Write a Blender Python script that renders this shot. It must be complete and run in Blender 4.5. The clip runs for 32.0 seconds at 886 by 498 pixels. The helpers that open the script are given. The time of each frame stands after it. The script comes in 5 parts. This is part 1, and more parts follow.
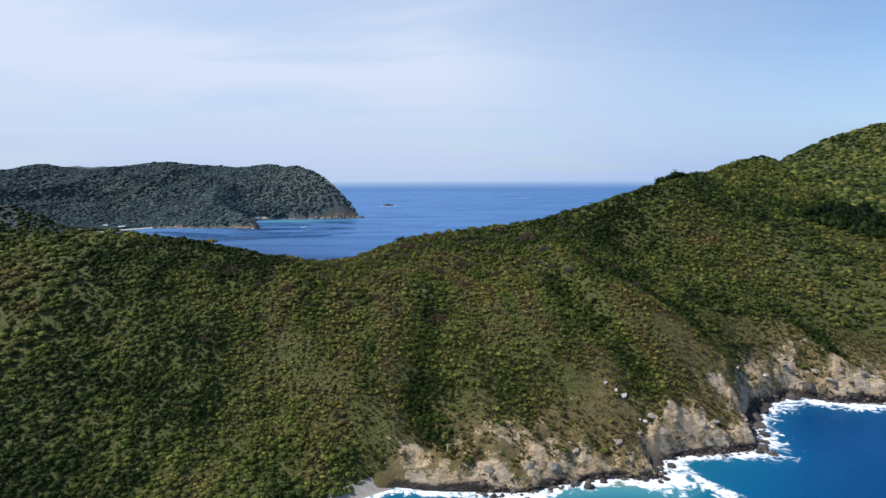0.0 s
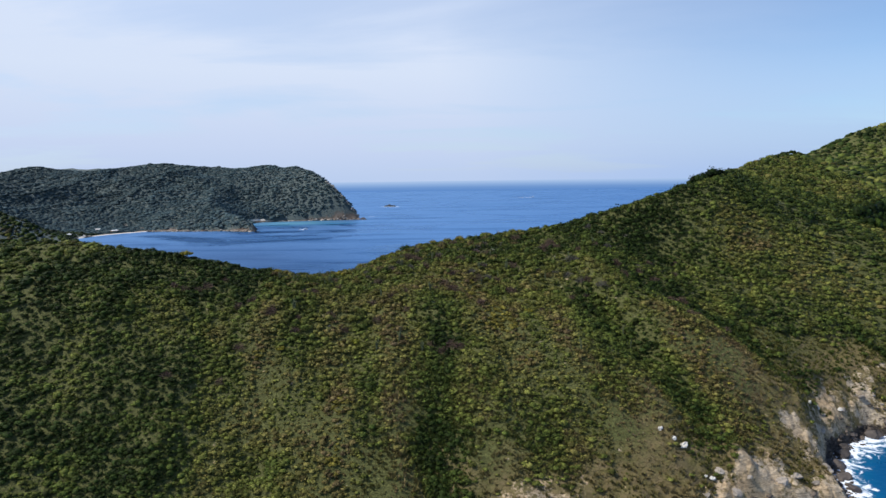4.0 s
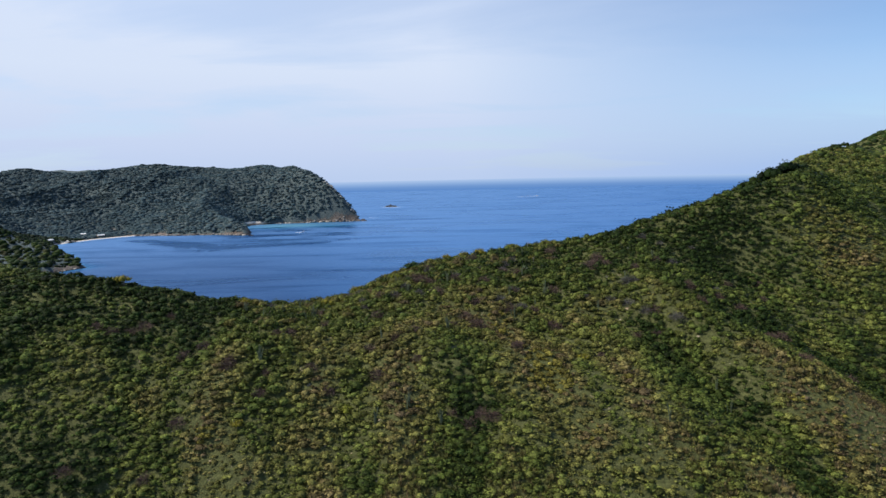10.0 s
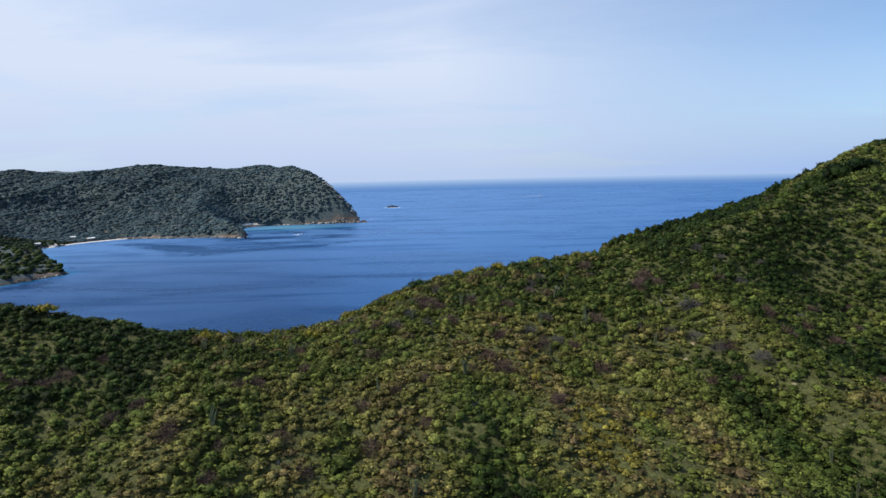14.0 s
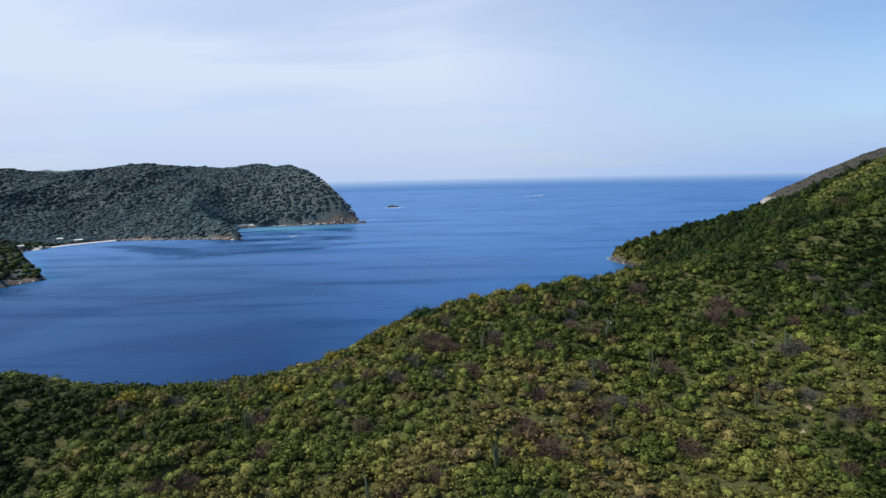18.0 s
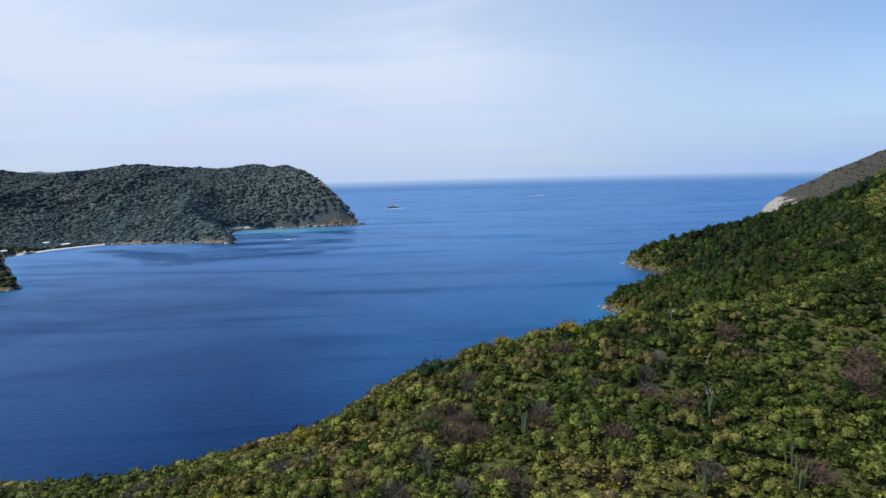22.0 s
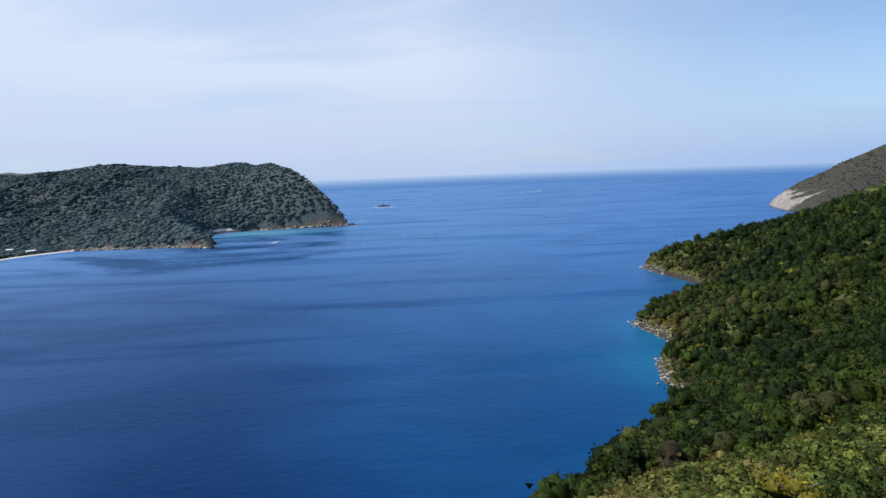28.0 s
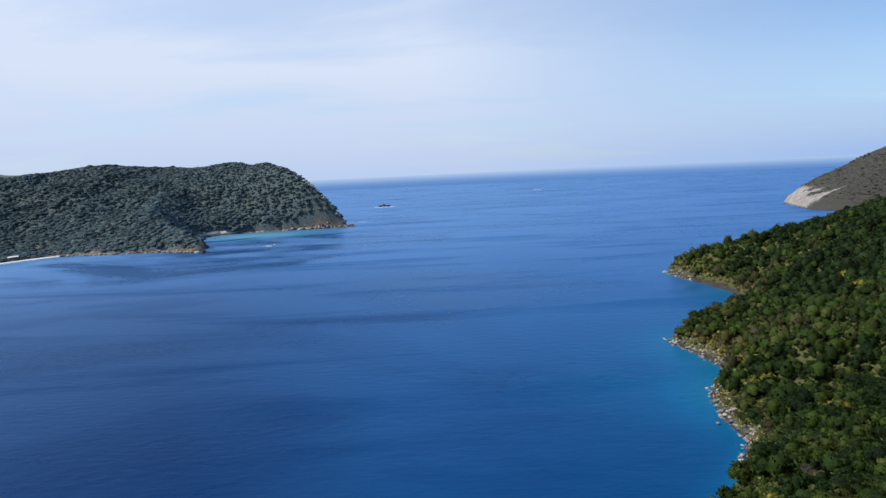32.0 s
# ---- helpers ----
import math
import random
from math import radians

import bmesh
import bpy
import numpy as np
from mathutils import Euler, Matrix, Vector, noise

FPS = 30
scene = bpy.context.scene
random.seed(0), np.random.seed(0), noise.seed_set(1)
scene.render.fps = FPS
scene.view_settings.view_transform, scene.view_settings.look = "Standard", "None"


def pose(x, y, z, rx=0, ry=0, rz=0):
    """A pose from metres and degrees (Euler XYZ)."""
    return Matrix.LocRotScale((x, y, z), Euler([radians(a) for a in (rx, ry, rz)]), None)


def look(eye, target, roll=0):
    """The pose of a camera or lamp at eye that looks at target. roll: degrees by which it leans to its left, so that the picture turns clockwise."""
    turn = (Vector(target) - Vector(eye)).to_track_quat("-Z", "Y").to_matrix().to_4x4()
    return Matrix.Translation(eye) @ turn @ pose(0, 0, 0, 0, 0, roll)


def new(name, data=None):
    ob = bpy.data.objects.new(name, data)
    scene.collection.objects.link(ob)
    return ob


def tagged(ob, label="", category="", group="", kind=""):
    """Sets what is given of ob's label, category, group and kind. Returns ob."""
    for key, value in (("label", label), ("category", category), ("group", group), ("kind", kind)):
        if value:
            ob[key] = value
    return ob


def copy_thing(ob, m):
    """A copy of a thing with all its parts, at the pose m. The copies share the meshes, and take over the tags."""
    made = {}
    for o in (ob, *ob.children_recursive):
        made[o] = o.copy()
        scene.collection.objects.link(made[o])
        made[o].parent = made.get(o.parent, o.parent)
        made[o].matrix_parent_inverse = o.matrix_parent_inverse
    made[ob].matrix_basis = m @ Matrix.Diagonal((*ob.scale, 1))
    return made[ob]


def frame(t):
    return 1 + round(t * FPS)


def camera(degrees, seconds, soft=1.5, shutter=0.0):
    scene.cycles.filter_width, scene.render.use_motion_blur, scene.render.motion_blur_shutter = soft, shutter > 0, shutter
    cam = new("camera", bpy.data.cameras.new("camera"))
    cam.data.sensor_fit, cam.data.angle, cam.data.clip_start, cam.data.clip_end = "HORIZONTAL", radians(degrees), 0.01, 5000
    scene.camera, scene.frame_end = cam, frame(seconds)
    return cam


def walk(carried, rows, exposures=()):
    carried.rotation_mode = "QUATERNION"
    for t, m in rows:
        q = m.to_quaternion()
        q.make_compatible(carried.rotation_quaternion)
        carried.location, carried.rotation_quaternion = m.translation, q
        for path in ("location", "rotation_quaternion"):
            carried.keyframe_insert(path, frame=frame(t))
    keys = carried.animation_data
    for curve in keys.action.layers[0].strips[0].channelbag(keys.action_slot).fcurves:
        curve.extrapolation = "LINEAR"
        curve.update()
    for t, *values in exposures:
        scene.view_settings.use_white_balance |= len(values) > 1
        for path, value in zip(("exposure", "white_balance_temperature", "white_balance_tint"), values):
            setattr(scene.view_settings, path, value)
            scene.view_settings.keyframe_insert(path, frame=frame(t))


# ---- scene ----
cam = camera(70.75, 32.0, 1.5)

# seconds, place, heading to the right, tilt, roll
PATH = [
    (0.0, 0.00, 0.00, 100.00, 0.317, -6.471, -0.346),
    (1.5, -1.75, 16.67, 99.98, 0.244, -6.472, -0.405),
    (3.5, -3.51, 38.96, 100.13, 0.158, -6.492, -0.712),
    (5.5, -5.40, 61.30, 99.73, 0.047, -6.465, -0.956),
    (7.0, -6.43, 77.83, 99.65, -0.057, -6.499, -1.173),
    (9.0, -8.71, 99.97, 99.80, 0.021, -6.515, -1.266),
    (11.0, -10.67, 122.04, 100.02, 0.007, -6.620, -1.205),
    (13.0, -12.31, 144.45, 99.92, -0.024, -6.586, -1.482),
    (14.5, -13.17, 161.81, 99.77, -0.175, -6.591, -1.383),
    (16.5, -14.73, 184.90, 99.54, -0.132, -6.641, -1.380),
    (18.0, -16.03, 201.87, 99.64, -0.179, -6.640, -1.407),
    (20.0, -17.54, 224.73, 99.71, -0.207, -6.617, -1.423),
    (22.0, -19.26, 247.02, 99.94, -0.228, -6.641, -1.624),
    (23.0, -20.16, 258.06, 100.13, -0.219, -6.647, -1.680),
    (24.0, -21.12, 269.11, 100.20, -0.142, -6.739, -1.761),
    (25.0, -22.00, 280.44, 100.08, -0.142, -6.799, -1.775),
    (25.5, -22.52, 286.18, 100.10, -0.026, -6.819, -1.857),
    (27.5, -26.60, 310.07, 99.82, 0.588, -6.941, -2.226),
    (28.0, -27.37, 316.11, 99.79, 0.631, -6.956, -2.283),
    (29.0, -28.66, 328.33, 99.70, 0.661, -6.988, -2.444),
    (30.0, -29.87, 340.63, 99.68, 0.641, -7.024, -2.582),
    (31.0, -30.86, 353.01, 99.81, 0.635, -7.068, -2.660),
    (32.0, -31.77, 365.24, 99.99, 0.572, -7.095, -2.744),
]
walk(cam, [(t, pose(x, y, z, 0, 0, -h) @ pose(0, 0, 0, 90 + tilt) @ pose(0, 0, 0, 0, 0, lean)) for t, x, y, z, h, tilt, lean in PATH])


# ---- world, sun ----
SUN_ELEVATION, SUN_AZIMUTH = 52.0, -93.0  # degrees; azimuth to the right of the first heading


def nodes_of(tree):
    tree.nodes.clear()

    def add(kind, **values):
        n = tree.nodes.new(kind)
        for key, value in values.items():
            n.inputs[key.replace("_", " ")].default_value = value
        return n
    return add, tree.links.new


def math_node(add, link, op, a, b=None, clamp=False):
    n = add("ShaderNodeMath")
    n.operation, n.use_clamp = op, clamp
    for k, v in enumerate((a, b)):
        if v is None:
            continue
        if isinstance(v, (int, float)):
            n.inputs[k].default_value = v
        else:
            link(v, n.inputs[k])
    return n.outputs[0]


def ramp(add, link, fac, stops, mode="LINEAR"):
    n = add("ShaderNodeValToRGB")
    n.color_ramp.interpolation = mode
    el = n.color_ramp.elements
    while len(el) < len(stops):
        el.new(0.5)
    for e, (p, c) in zip(el, stops):
        e.position, e.color = p, (*c, 1) if len(c) == 3 else c
    link(fac, n.inputs[0])
    return n.outputs[0]


def mix(add, link, fac, a, b):
    n = add("ShaderNodeMix")
    n.data_type = "RGBA"
    for sock, v in ((n.inputs[0], fac), (n.inputs[6], a), (n.inputs[7], b)):
        if isinstance(v, (int, float)):
            sock.default_value = v
        elif isinstance(v, tuple):
            sock.default_value = (*v, 1)
        else:
            link(v, sock)
    return n.outputs[2]


def make_world():
    world = bpy.data.worlds.new("sky")
    scene.world = world
    world.use_nodes = True
    add, link = nodes_of(world.node_tree)
    sky = add("ShaderNodeTexSky")
    sky.sky_type, sky.sun_disc = "NISHITA", False
    sky.sun_elevation, sky.sun_rotation = radians(SUN_ELEVATION), radians(SUN_AZIMUTH)
    sky.air_density, sky.dust_density, sky.ozone_density = 1.0, 0.4, 3.0
    co = add("ShaderNodeTexCoord")
    sep = add("ShaderNodeSeparateXYZ")
    link(co.outputs["Generated"], sep.inputs[0])
    up = sep.outputs[2]
    # thin high cloud, drawn out along the horizon
    lift = math_node(add, link, "ADD", math_node(add, link, "MAXIMUM", up, 0.0), 0.12)
    cx = math_node(add, link, "DIVIDE", sep.outputs[0], lift)
    cy = math_node(add, link, "DIVIDE", sep.outputs[1], lift)
    comb = add("ShaderNodeCombineXYZ")
    link(cx, comb.inputs[0])
    link(cy, comb.inputs[1])
    mp = add("ShaderNodeMapping", Scale=(0.42, 0.85, 1.0), Location=(3.1, 1.7, 0.0), Rotation=(0, 0, 0.35))
    link(comb.outputs[0], mp.inputs[0])
    noise_a = add("ShaderNodeTexNoise", Scale=1.0, Detail=7.0, Roughness=0.55, Distortion=0.4)
    link(mp.outputs[0], noise_a.inputs["Vector"])
    cloud = ramp(add, link, noise_a.outputs[0], [(0.30, (0.0, 0.0, 0.0)), (0.68, (1, 1, 1))], "EASE")
    low = ramp(add, link, up, [(0.0, (0.85, 0.85, 0.85)), (0.10, (0.60, 0.60, 0.60)), (0.28, (0.66, 0.66, 0.66)), (0.6, (0.08, 0.08, 0.08))])
    high = ramp(add, link, up, [(0.25, (0.62, 0.62, 0.62)), (0.7, (0.2, 0.2, 0.2))])
    veil = math_node(add, link, "ADD", math_node(add, link, "MULTIPLY", cloud, high), low, True)
    # the cloud thins out to the right of the bay
    east = math_node(add, link, "MULTIPLY", math_node(add, link, "MULTIPLY", sep.outputs[0], math_node(add, link, "MULTIPLY", up, 6.0, True)), 1.5, True)
    veil = math_node(add, link, "MULTIPLY", veil, math_node(add, link, "SUBTRACT", 1.0, east))
    sky_col = add("ShaderNodeVectorMath")
    sky_col.operation = "MULTIPLY"
    link(sky.outputs[0], sky_col.inputs[0])
    sky_col.inputs[1].default_value = (0.115, 0.131, 0.15)
    cloud_col = ramp(add, link, up, [(0.0, (0.50, 0.62, 0.86)), (0.05, (0.57, 0.67, 0.89)), (0.16, (0.675, 0.77, 0.945)), (0.3, (0.675, 0.775, 0.975)), (1.0, (0.5, 0.62, 0.85))])
    side = math_node(add, link, "MULTIPLY", math_node(add, link, "SUBTRACT", sep.outputs[0], 0.05), math_node(add, link, "SUBTRACT", 1.6, math_node(add, link, "MULTIPLY", up, 5.0)), True)
    cloud_col = mix(add, link, side, cloud_col, (0.33, 0.50, 0.84))
    air = mix(add, link, veil, sky_col.outputs[0], cloud_col)
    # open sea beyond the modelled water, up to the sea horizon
    # haze painted in: the ramp pales towards the horizon
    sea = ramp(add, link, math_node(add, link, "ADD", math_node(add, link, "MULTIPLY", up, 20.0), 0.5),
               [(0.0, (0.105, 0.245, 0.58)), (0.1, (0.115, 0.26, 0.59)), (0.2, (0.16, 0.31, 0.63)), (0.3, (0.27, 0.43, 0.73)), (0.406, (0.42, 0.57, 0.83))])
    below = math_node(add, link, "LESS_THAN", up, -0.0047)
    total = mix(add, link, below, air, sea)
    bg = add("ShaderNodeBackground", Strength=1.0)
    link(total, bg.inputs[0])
    out = add("ShaderNodeOutputWorld")
    link(bg.outputs[0], out.inputs[0])


make_world()
sun = new("sun", bpy.data.lights.new("sun", "SUN"))
sun.data.energy, sun.data.angle, sun.data.color = 5.0, radians(0.6), (1.0, 0.95, 0.87)
el, az = radians(SUN_ELEVATION), radians(SUN_AZIMUTH)
sun.matrix_world = look((math.sin(az) * math.cos(el) * 500, math.cos(az) * math.cos(el) * 500, math.sin(el) * 500), (0, 0, 0))
scene.view_settings.exposure = 0.0


# ---- relief: coast lines, crest and slope lines, relaxed into smooth hills ----
def hash01(ix, iy, seed):
    h = (ix.astype(np.int64) * 374761393 + iy.astype(np.int64) * 668265263 + seed * 974634777) & 0xFFFFFFFF
    h = ((h ^ (h >> 13)) * 1274126177) & 0xFFFFFFFF
    return ((h ^ (h >> 16)) & 0xFFFF) / 65535.0


def vnoise(x, y, size, seed=1):
    x, y = np.asarray(x, float) / size, np.asarray(y, float) / size
    ix, iy = np.floor(x), np.floor(y)
    fx, fy = x - ix, y - iy
    fx, fy = fx * fx * (3 - 2 * fx), fy * fy * (3 - 2 * fy)
    a, b = hash01(ix, iy, seed), hash01(ix + 1, iy, seed)
    c, d = hash01(ix, iy + 1, seed), hash01(ix + 1, iy + 1, seed)
    return (a * (1 - fx) + b * fx) * (1 - fy) + (c * (1 - fx) + d * fx) * fy - 0.5


def fbm(x, y, size, seed=1, octaves=4):
    v = 0
    for k in range(octaves):
        v = v + vnoise(x, y, size / 2 ** k, seed + k * 7) / 2 ** k
    return v


def inside(poly, x, y):
    r = np.zeros(np.shape(x), bool)
    for (x0, y0), (x1, y1) in zip(poly, poly[1:] + poly[:1]):
        if y0 == y1:
            continue
        r ^= ((y0 > y) != (y1 > y)) & (x < (x1 - x0) * (y - y0) / (y1 - y0) + x0)
    return r


def distance(line, x, y):
    best = np.full(np.shape(x), 1e9)
    for (x0, y0), (x1, y1) in zip(line, line[1:]):
        dx, dy = x1 - x0, y1 - y0
        t = np.clip(((x - x0) * dx + (y - y0) * dy) / (dx * dx + dy * dy + 1e-9), 0, 1)
        best = np.minimum(best, np.hypot(x - x0 - t * dx, y - y0 - t * dy))
    return best


class Relief:
    """Hills between a coast line at sea level and lines of known height."""

    def __init__(self, box, cell, coast, lines, bed=0.5):
        self.box, self.coast = box, coast
        x0, y0, x1, y1 = box
        h = None
        for level in (8, 4, 2, 1):
            c = cell * level
            nx, ny = int((x1 - x0) / c) + 1, int((y1 - y0) / c) + 1
            gx, gy = np.meshgrid(x0 + np.arange(nx) * c, y0 + np.arange(ny) * c)
            land = inside(coast, gx, gy)
            fixed = np.full((ny, nx), np.nan)
            for line in lines:
                for (ax, ay, az), (bx, by, bz) in zip(line, line[1:] or line[:1]):
                    n = max(2, int(math.hypot(bx - ax, by - ay) / c * 1.5) + 2)
                    for t in np.linspace(0, 1, n):
                        i, j = int(round((ay + (by - ay) * t - y0) / c)), int(round((ax + (bx - ax) * t - x0) / c))
                        if 0 <= i < ny and 0 <= j < nx:
                            fixed[i, j] = az + (bz - az) * t
            d = distance(coast + coast[:1], gx, gy)
            fixed[~land] = -np.minimum(d[~land] * bed, 12)
            known = ~np.isnan(fixed)
            if h is None:
                h = np.where(known, fixed, 20.0)
                steps = 600
            else:
                iy = np.clip(np.round(np.arange(ny) / 2).astype(int), 0, h.shape[0] - 1)
                ix = np.clip(np.round(np.arange(nx) / 2).astype(int), 0, h.shape[1] - 1)
                h = h[np.ix_(iy, ix)]
                steps = 160
            h[known] = fixed[known]
            for _ in range(steps):
                p = np.pad(h, 1, mode="edge")
                h = (p[:-2, 1:-1] + p[2:, 1:-1] + p[1:-1, :-2] + p[1:-1, 2:]) / 4
                h[known] = fixed[known]
        for _ in range(2):
            p = np.pad(h, 1, mode="edge")
            soft = (p[:-2, 1:-1] + p[2:, 1:-1] + p[1:-1, :-2] + p[1:-1, 2:]) / 4
            h = np.where(land, h * 0.5 + soft * 0.5, h)
        self.h, self.cell = h, cell

    def raw(self, x, y):
        fx = np.clip((np.asarray(x, float) - self.box[0]) / self.cell, 0, self.h.shape[1] - 1.001)
        fy = np.clip((np.asarray(y, float) - self.box[1]) / self.cell, 0, self.h.shape[0] - 1.001)
        ix, iy = fx.astype(int), fy.astype(int)
        fx, fy = fx - ix, fy - iy
        h = self.h
        return (h[iy, ix] * (1 - fx) + h[iy, ix + 1] * fx) * (1 - fy) + (h[iy + 1, ix] * (1 - fx) + h[iy + 1, ix + 1] * fx) * fy

    def shore(self, x, y):
        """Metres inland from the coast line; negative at sea."""
        d = distance(self.coast + self.coast[:1], x, y)
        return np.where(inside(self.coast, x, y), d, -d)


NEAR_COAST = [(-420, 40), (-260, 85), (-150, 105), (-80, 140), (-45, 170), (-25, 187), (-15, 194), (-4, 191), (11, 190), (27, 189),
              (41, 195), (57, 199), (73, 197), (73, 209), (88, 216), (107, 217), (118, 220), (125, 244), (134, 259), (160, 276),
              (178, 266), (198, 266), (260, 280), (340, 310), (450, 330), (900, 400), (900, 1300), (520, 1200), (380, 1060),
              (250, 985), (200, 950), (174, 917), (177, 880), (188, 827), (180, 780)]
NEAR_COAST += [(150, 745), (110, 716), (95, 701), (101, 674), (103, 650), (81, 619), (76, 593), (75, 573), (60, 548), (43, 525),
               (21, 500), (5, 482), (-10, 465), (-50, 440), (-110, 420), (-200, 415), (-300, 440), (-420, 500)]
MAIN_CREST = [(-420, 310, 87), (-300, 310, 79), (-215, 310, 76.5), (-162, 310, 76), (-128, 310, 73.2), (-113, 310, 70.2), (-96, 310, 66.5), (-87, 310, 63.5),
              (-75, 310, 60.6), (-56, 312, 56), (-48, 318, 55), (-42, 340, 57.2), (-24, 360, 63.2), (-2, 371, 66), (10, 374, 67.2), (22, 374, 68.8),
              (40, 372, 70.8), (56, 371, 74), (80, 374, 80), (97, 376, 84), (120, 379, 92), (147, 386, 96.5), (172, 430, 101),
              (190, 470, 100.5), (242, 565, 103.5), (290, 605, 114.5), (330, 640, 117.5), (352, 640, 114.5), (372, 602, 101), (401, 562, 87), (460, 500, 66)]
HIGH_HILL = [(400, 730, 92), (455, 850, 117), (495, 850, 136), (536, 850, 155), (596, 870, 168), (666, 950, 177), (900, 1050, 185)]
SLOPES = [
    [(-22, 335, 62), (-31, 305, 56.5), (-17, 291, 56), (0, 262, 44), (10, 235, 30), (12, 210, 14)],
    [(24, 350, 67), (4, 316, 58.5), (22, 241, 33.5)],
    [(38, 323, 60.5), (39, 306, 51), (46, 263, 43), (70, 236, 27), (86, 222.5, 16)],
    [(72, 352, 72.5), (64, 330, 64.5), (66, 310, 59), (86, 286, 48.5), (104, 267, 35), (124, 258, 20)],
    [(54, 300, 50.5), (70, 262, 34.5)],
    [(103, 352, 62.5), (110, 319, 49), (124, 292, 35), (140, 276, 17)],
    [(150, 380, 90), (152, 350, 64), (160, 325, 51), (172, 300, 35), (182, 280, 17)],
    [(190, 350, 54), (195, 320, 38)],
    [(215, 400, 75), (228, 360, 59), (240, 325, 43), (250, 300, 23)],
    [(-60, 295, 59), (-59, 285, 56.5), (-65, 249, 36.5), (-60, 215, 14)],
    [(-32, 234, 31.5), (-12, 208, 11)],
    [(-129, 274, 62), (-110, 252, 45), (-86, 224, 28), (-75, 195, 11)],
    [(-153, 263, 62), (-131, 236, 36), (-100, 202, 16)],
    [(-240, 240, 50), (-190, 180, 24)],
]
BAY_SLOPES = [
    [(52, 450, 41.5), (44, 477, 30.5), (16, 476, 19)],
    [(69, 513, 28.5), (58, 532, 14)],
    [(134, 569, 33.5), (113, 571, 20.5)],
    [(111, 613, 21), (178, 679, 33.5), (218, 696, 48.5)],
    [(330, 640, 119), (275, 700, 76), (258, 760, 59), (246, 805, 48), (228, 850, 35), (203, 885, 24), (181, 907, 10)],
    [(110, 702, 9), (150, 715, 16)],
    [(-66, 342, 54), (-78, 365, 42), (-92, 390, 26)],
    [(-41, 372, 51.5), (-46, 400, 36), (-52, 420, 23)],
    [(-20, 378, 58.5), (-16, 400, 47), (-13, 420, 36)],
    [(3, 384, 62), (8, 420, 49), (16, 450, 37)],
    [(-150, 350, 52), (-150, 390, 22)],
]
near = Relief((-420, 40, 900, 1300), 3.0, NEAR_COAST, [MAIN_CREST, HIGH_HILL] + SLOPES + BAY_SLOPES)

HEAD_COAST = [(-1900, 2600), (-1900, 700), (-900, 600), (-560, 640), (-500, 720), (-462, 800), (-443, 862), (-480, 900), (-540, 985), (-610, 1070),
              (-663, 1150), (-647, 1243), (-601, 1308), (-511, 1297), (-444, 1297), (-376, 1268), (-385, 1330), (-440, 1430),
              (-460, 1485), (-440, 1538), (-380, 1568), (-304, 1584), (-225, 1593), (-207, 1597), (-215, 1640), (-260, 1750),
              (-330, 1900), (-420, 2100), (-500, 2600)]
HEAD_LINES = [
    [(-213, 1600, 8), (-228, 1606, 32), (-252, 1615, 60), (-284, 1630, 90), (-318, 1668, 114), (-352, 1708, 127), (-400, 1760, 139), (-440, 1780, 137), (-487, 1800, 145),
     (-574, 1806, 135), (-688, 1840, 143), (-790, 1850, 153), (-850, 1870, 151), (-922, 1882, 142), (-975, 1880, 130), (-1050, 1875, 131), (-1110, 1870, 138), (-1162, 1870, 149), (-1216, 1870, 146), (-1300, 1900, 124), (-1900, 2000, 120)],
    [(-1050, 2020, 118), (-1150, 2020, 122), (-900, 2020, 118)],
    [(-382, 1290, 9), (-410, 1325, 22), (-470, 1400, 36), (-540, 1500, 62), (-580, 1620, 88), (-600, 1700, 104)],
    [(-620, 1330, 4), (-680, 1380, 10), (-760, 1480, 30), (-860, 1650, 62)],
    [(-700, 1200, 5), (-800, 1300, 12), (-960, 1450, 40), (-1130, 1700, 95)],
    [(-480, 1590, 34), (-520, 1650, 62)],
    [(-446, 866, 2), (-476, 880, 9), (-510, 885, 23), (-550, 890, 35), (-590, 895, 49), (-700, 900, 78), (-900, 850, 120), (-1300, 900, 150)],
    [(-560, 1010, 10), (-700, 1060, 26), (-1000, 1150, 60)],
]
head = Relief((-1900, 600, -100, 2600), 8.0, HEAD_COAST, HEAD_LINES)

CAPE_COAST = [(699, 1664), (668, 1560), (650, 1497), (657, 1441), (720, 1380), (900, 1320), (1500, 1250), (1900, 1500), (1900, 2600), (1100, 2400), (860, 2000), (760, 1760)]
CAPE_LINES = [[(702, 1662, 4), (728, 1657, 29), (761, 1652, 50), (805, 1648, 72), (852, 1645, 93), (922, 1640, 118), (1000, 1650, 142), (1150, 1680, 165), (1500, 1750, 190)],
              [(690, 1500, 20), (720, 1500, 38), (800, 1520, 66)]]
cape = Relief((560, 1250, 1900, 2600), 8.0, CAPE_COAST, CAPE_LINES, bed=1.0)


# smooth spurs with low scrub and bushy gullies down the seaward slope
SPURS = [[(64, 300), (84, 271), (99, 259), (117, 250), (122, 246)], [(16, 284), (32, 253), (44, 239), (57, 225)], [(-75, 262), (-45, 228), (-20, 208)]]
GULLIES = [[(86, 314), (109, 294), (125, 279), (138, 271)], [(54, 300), (68, 270), (74, 246), (80, 230)], [(-2, 262), (-7, 220), (-2, 207)], [(160, 330), (172, 300), (186, 285)]]


def nearness(lines, x, y, width):
    near_line = np.zeros(np.shape(x))
    here = (y < 340) & (y > 180) & (x > -110) & (x < 215)
    if here.any():
        px, py, best = x[here], y[here], 0.0
        for line in lines:
            best = np.maximum(best, np.exp(-(distance(line, px, py) / width) ** 2))
        near_line[here] = best
    return near_line


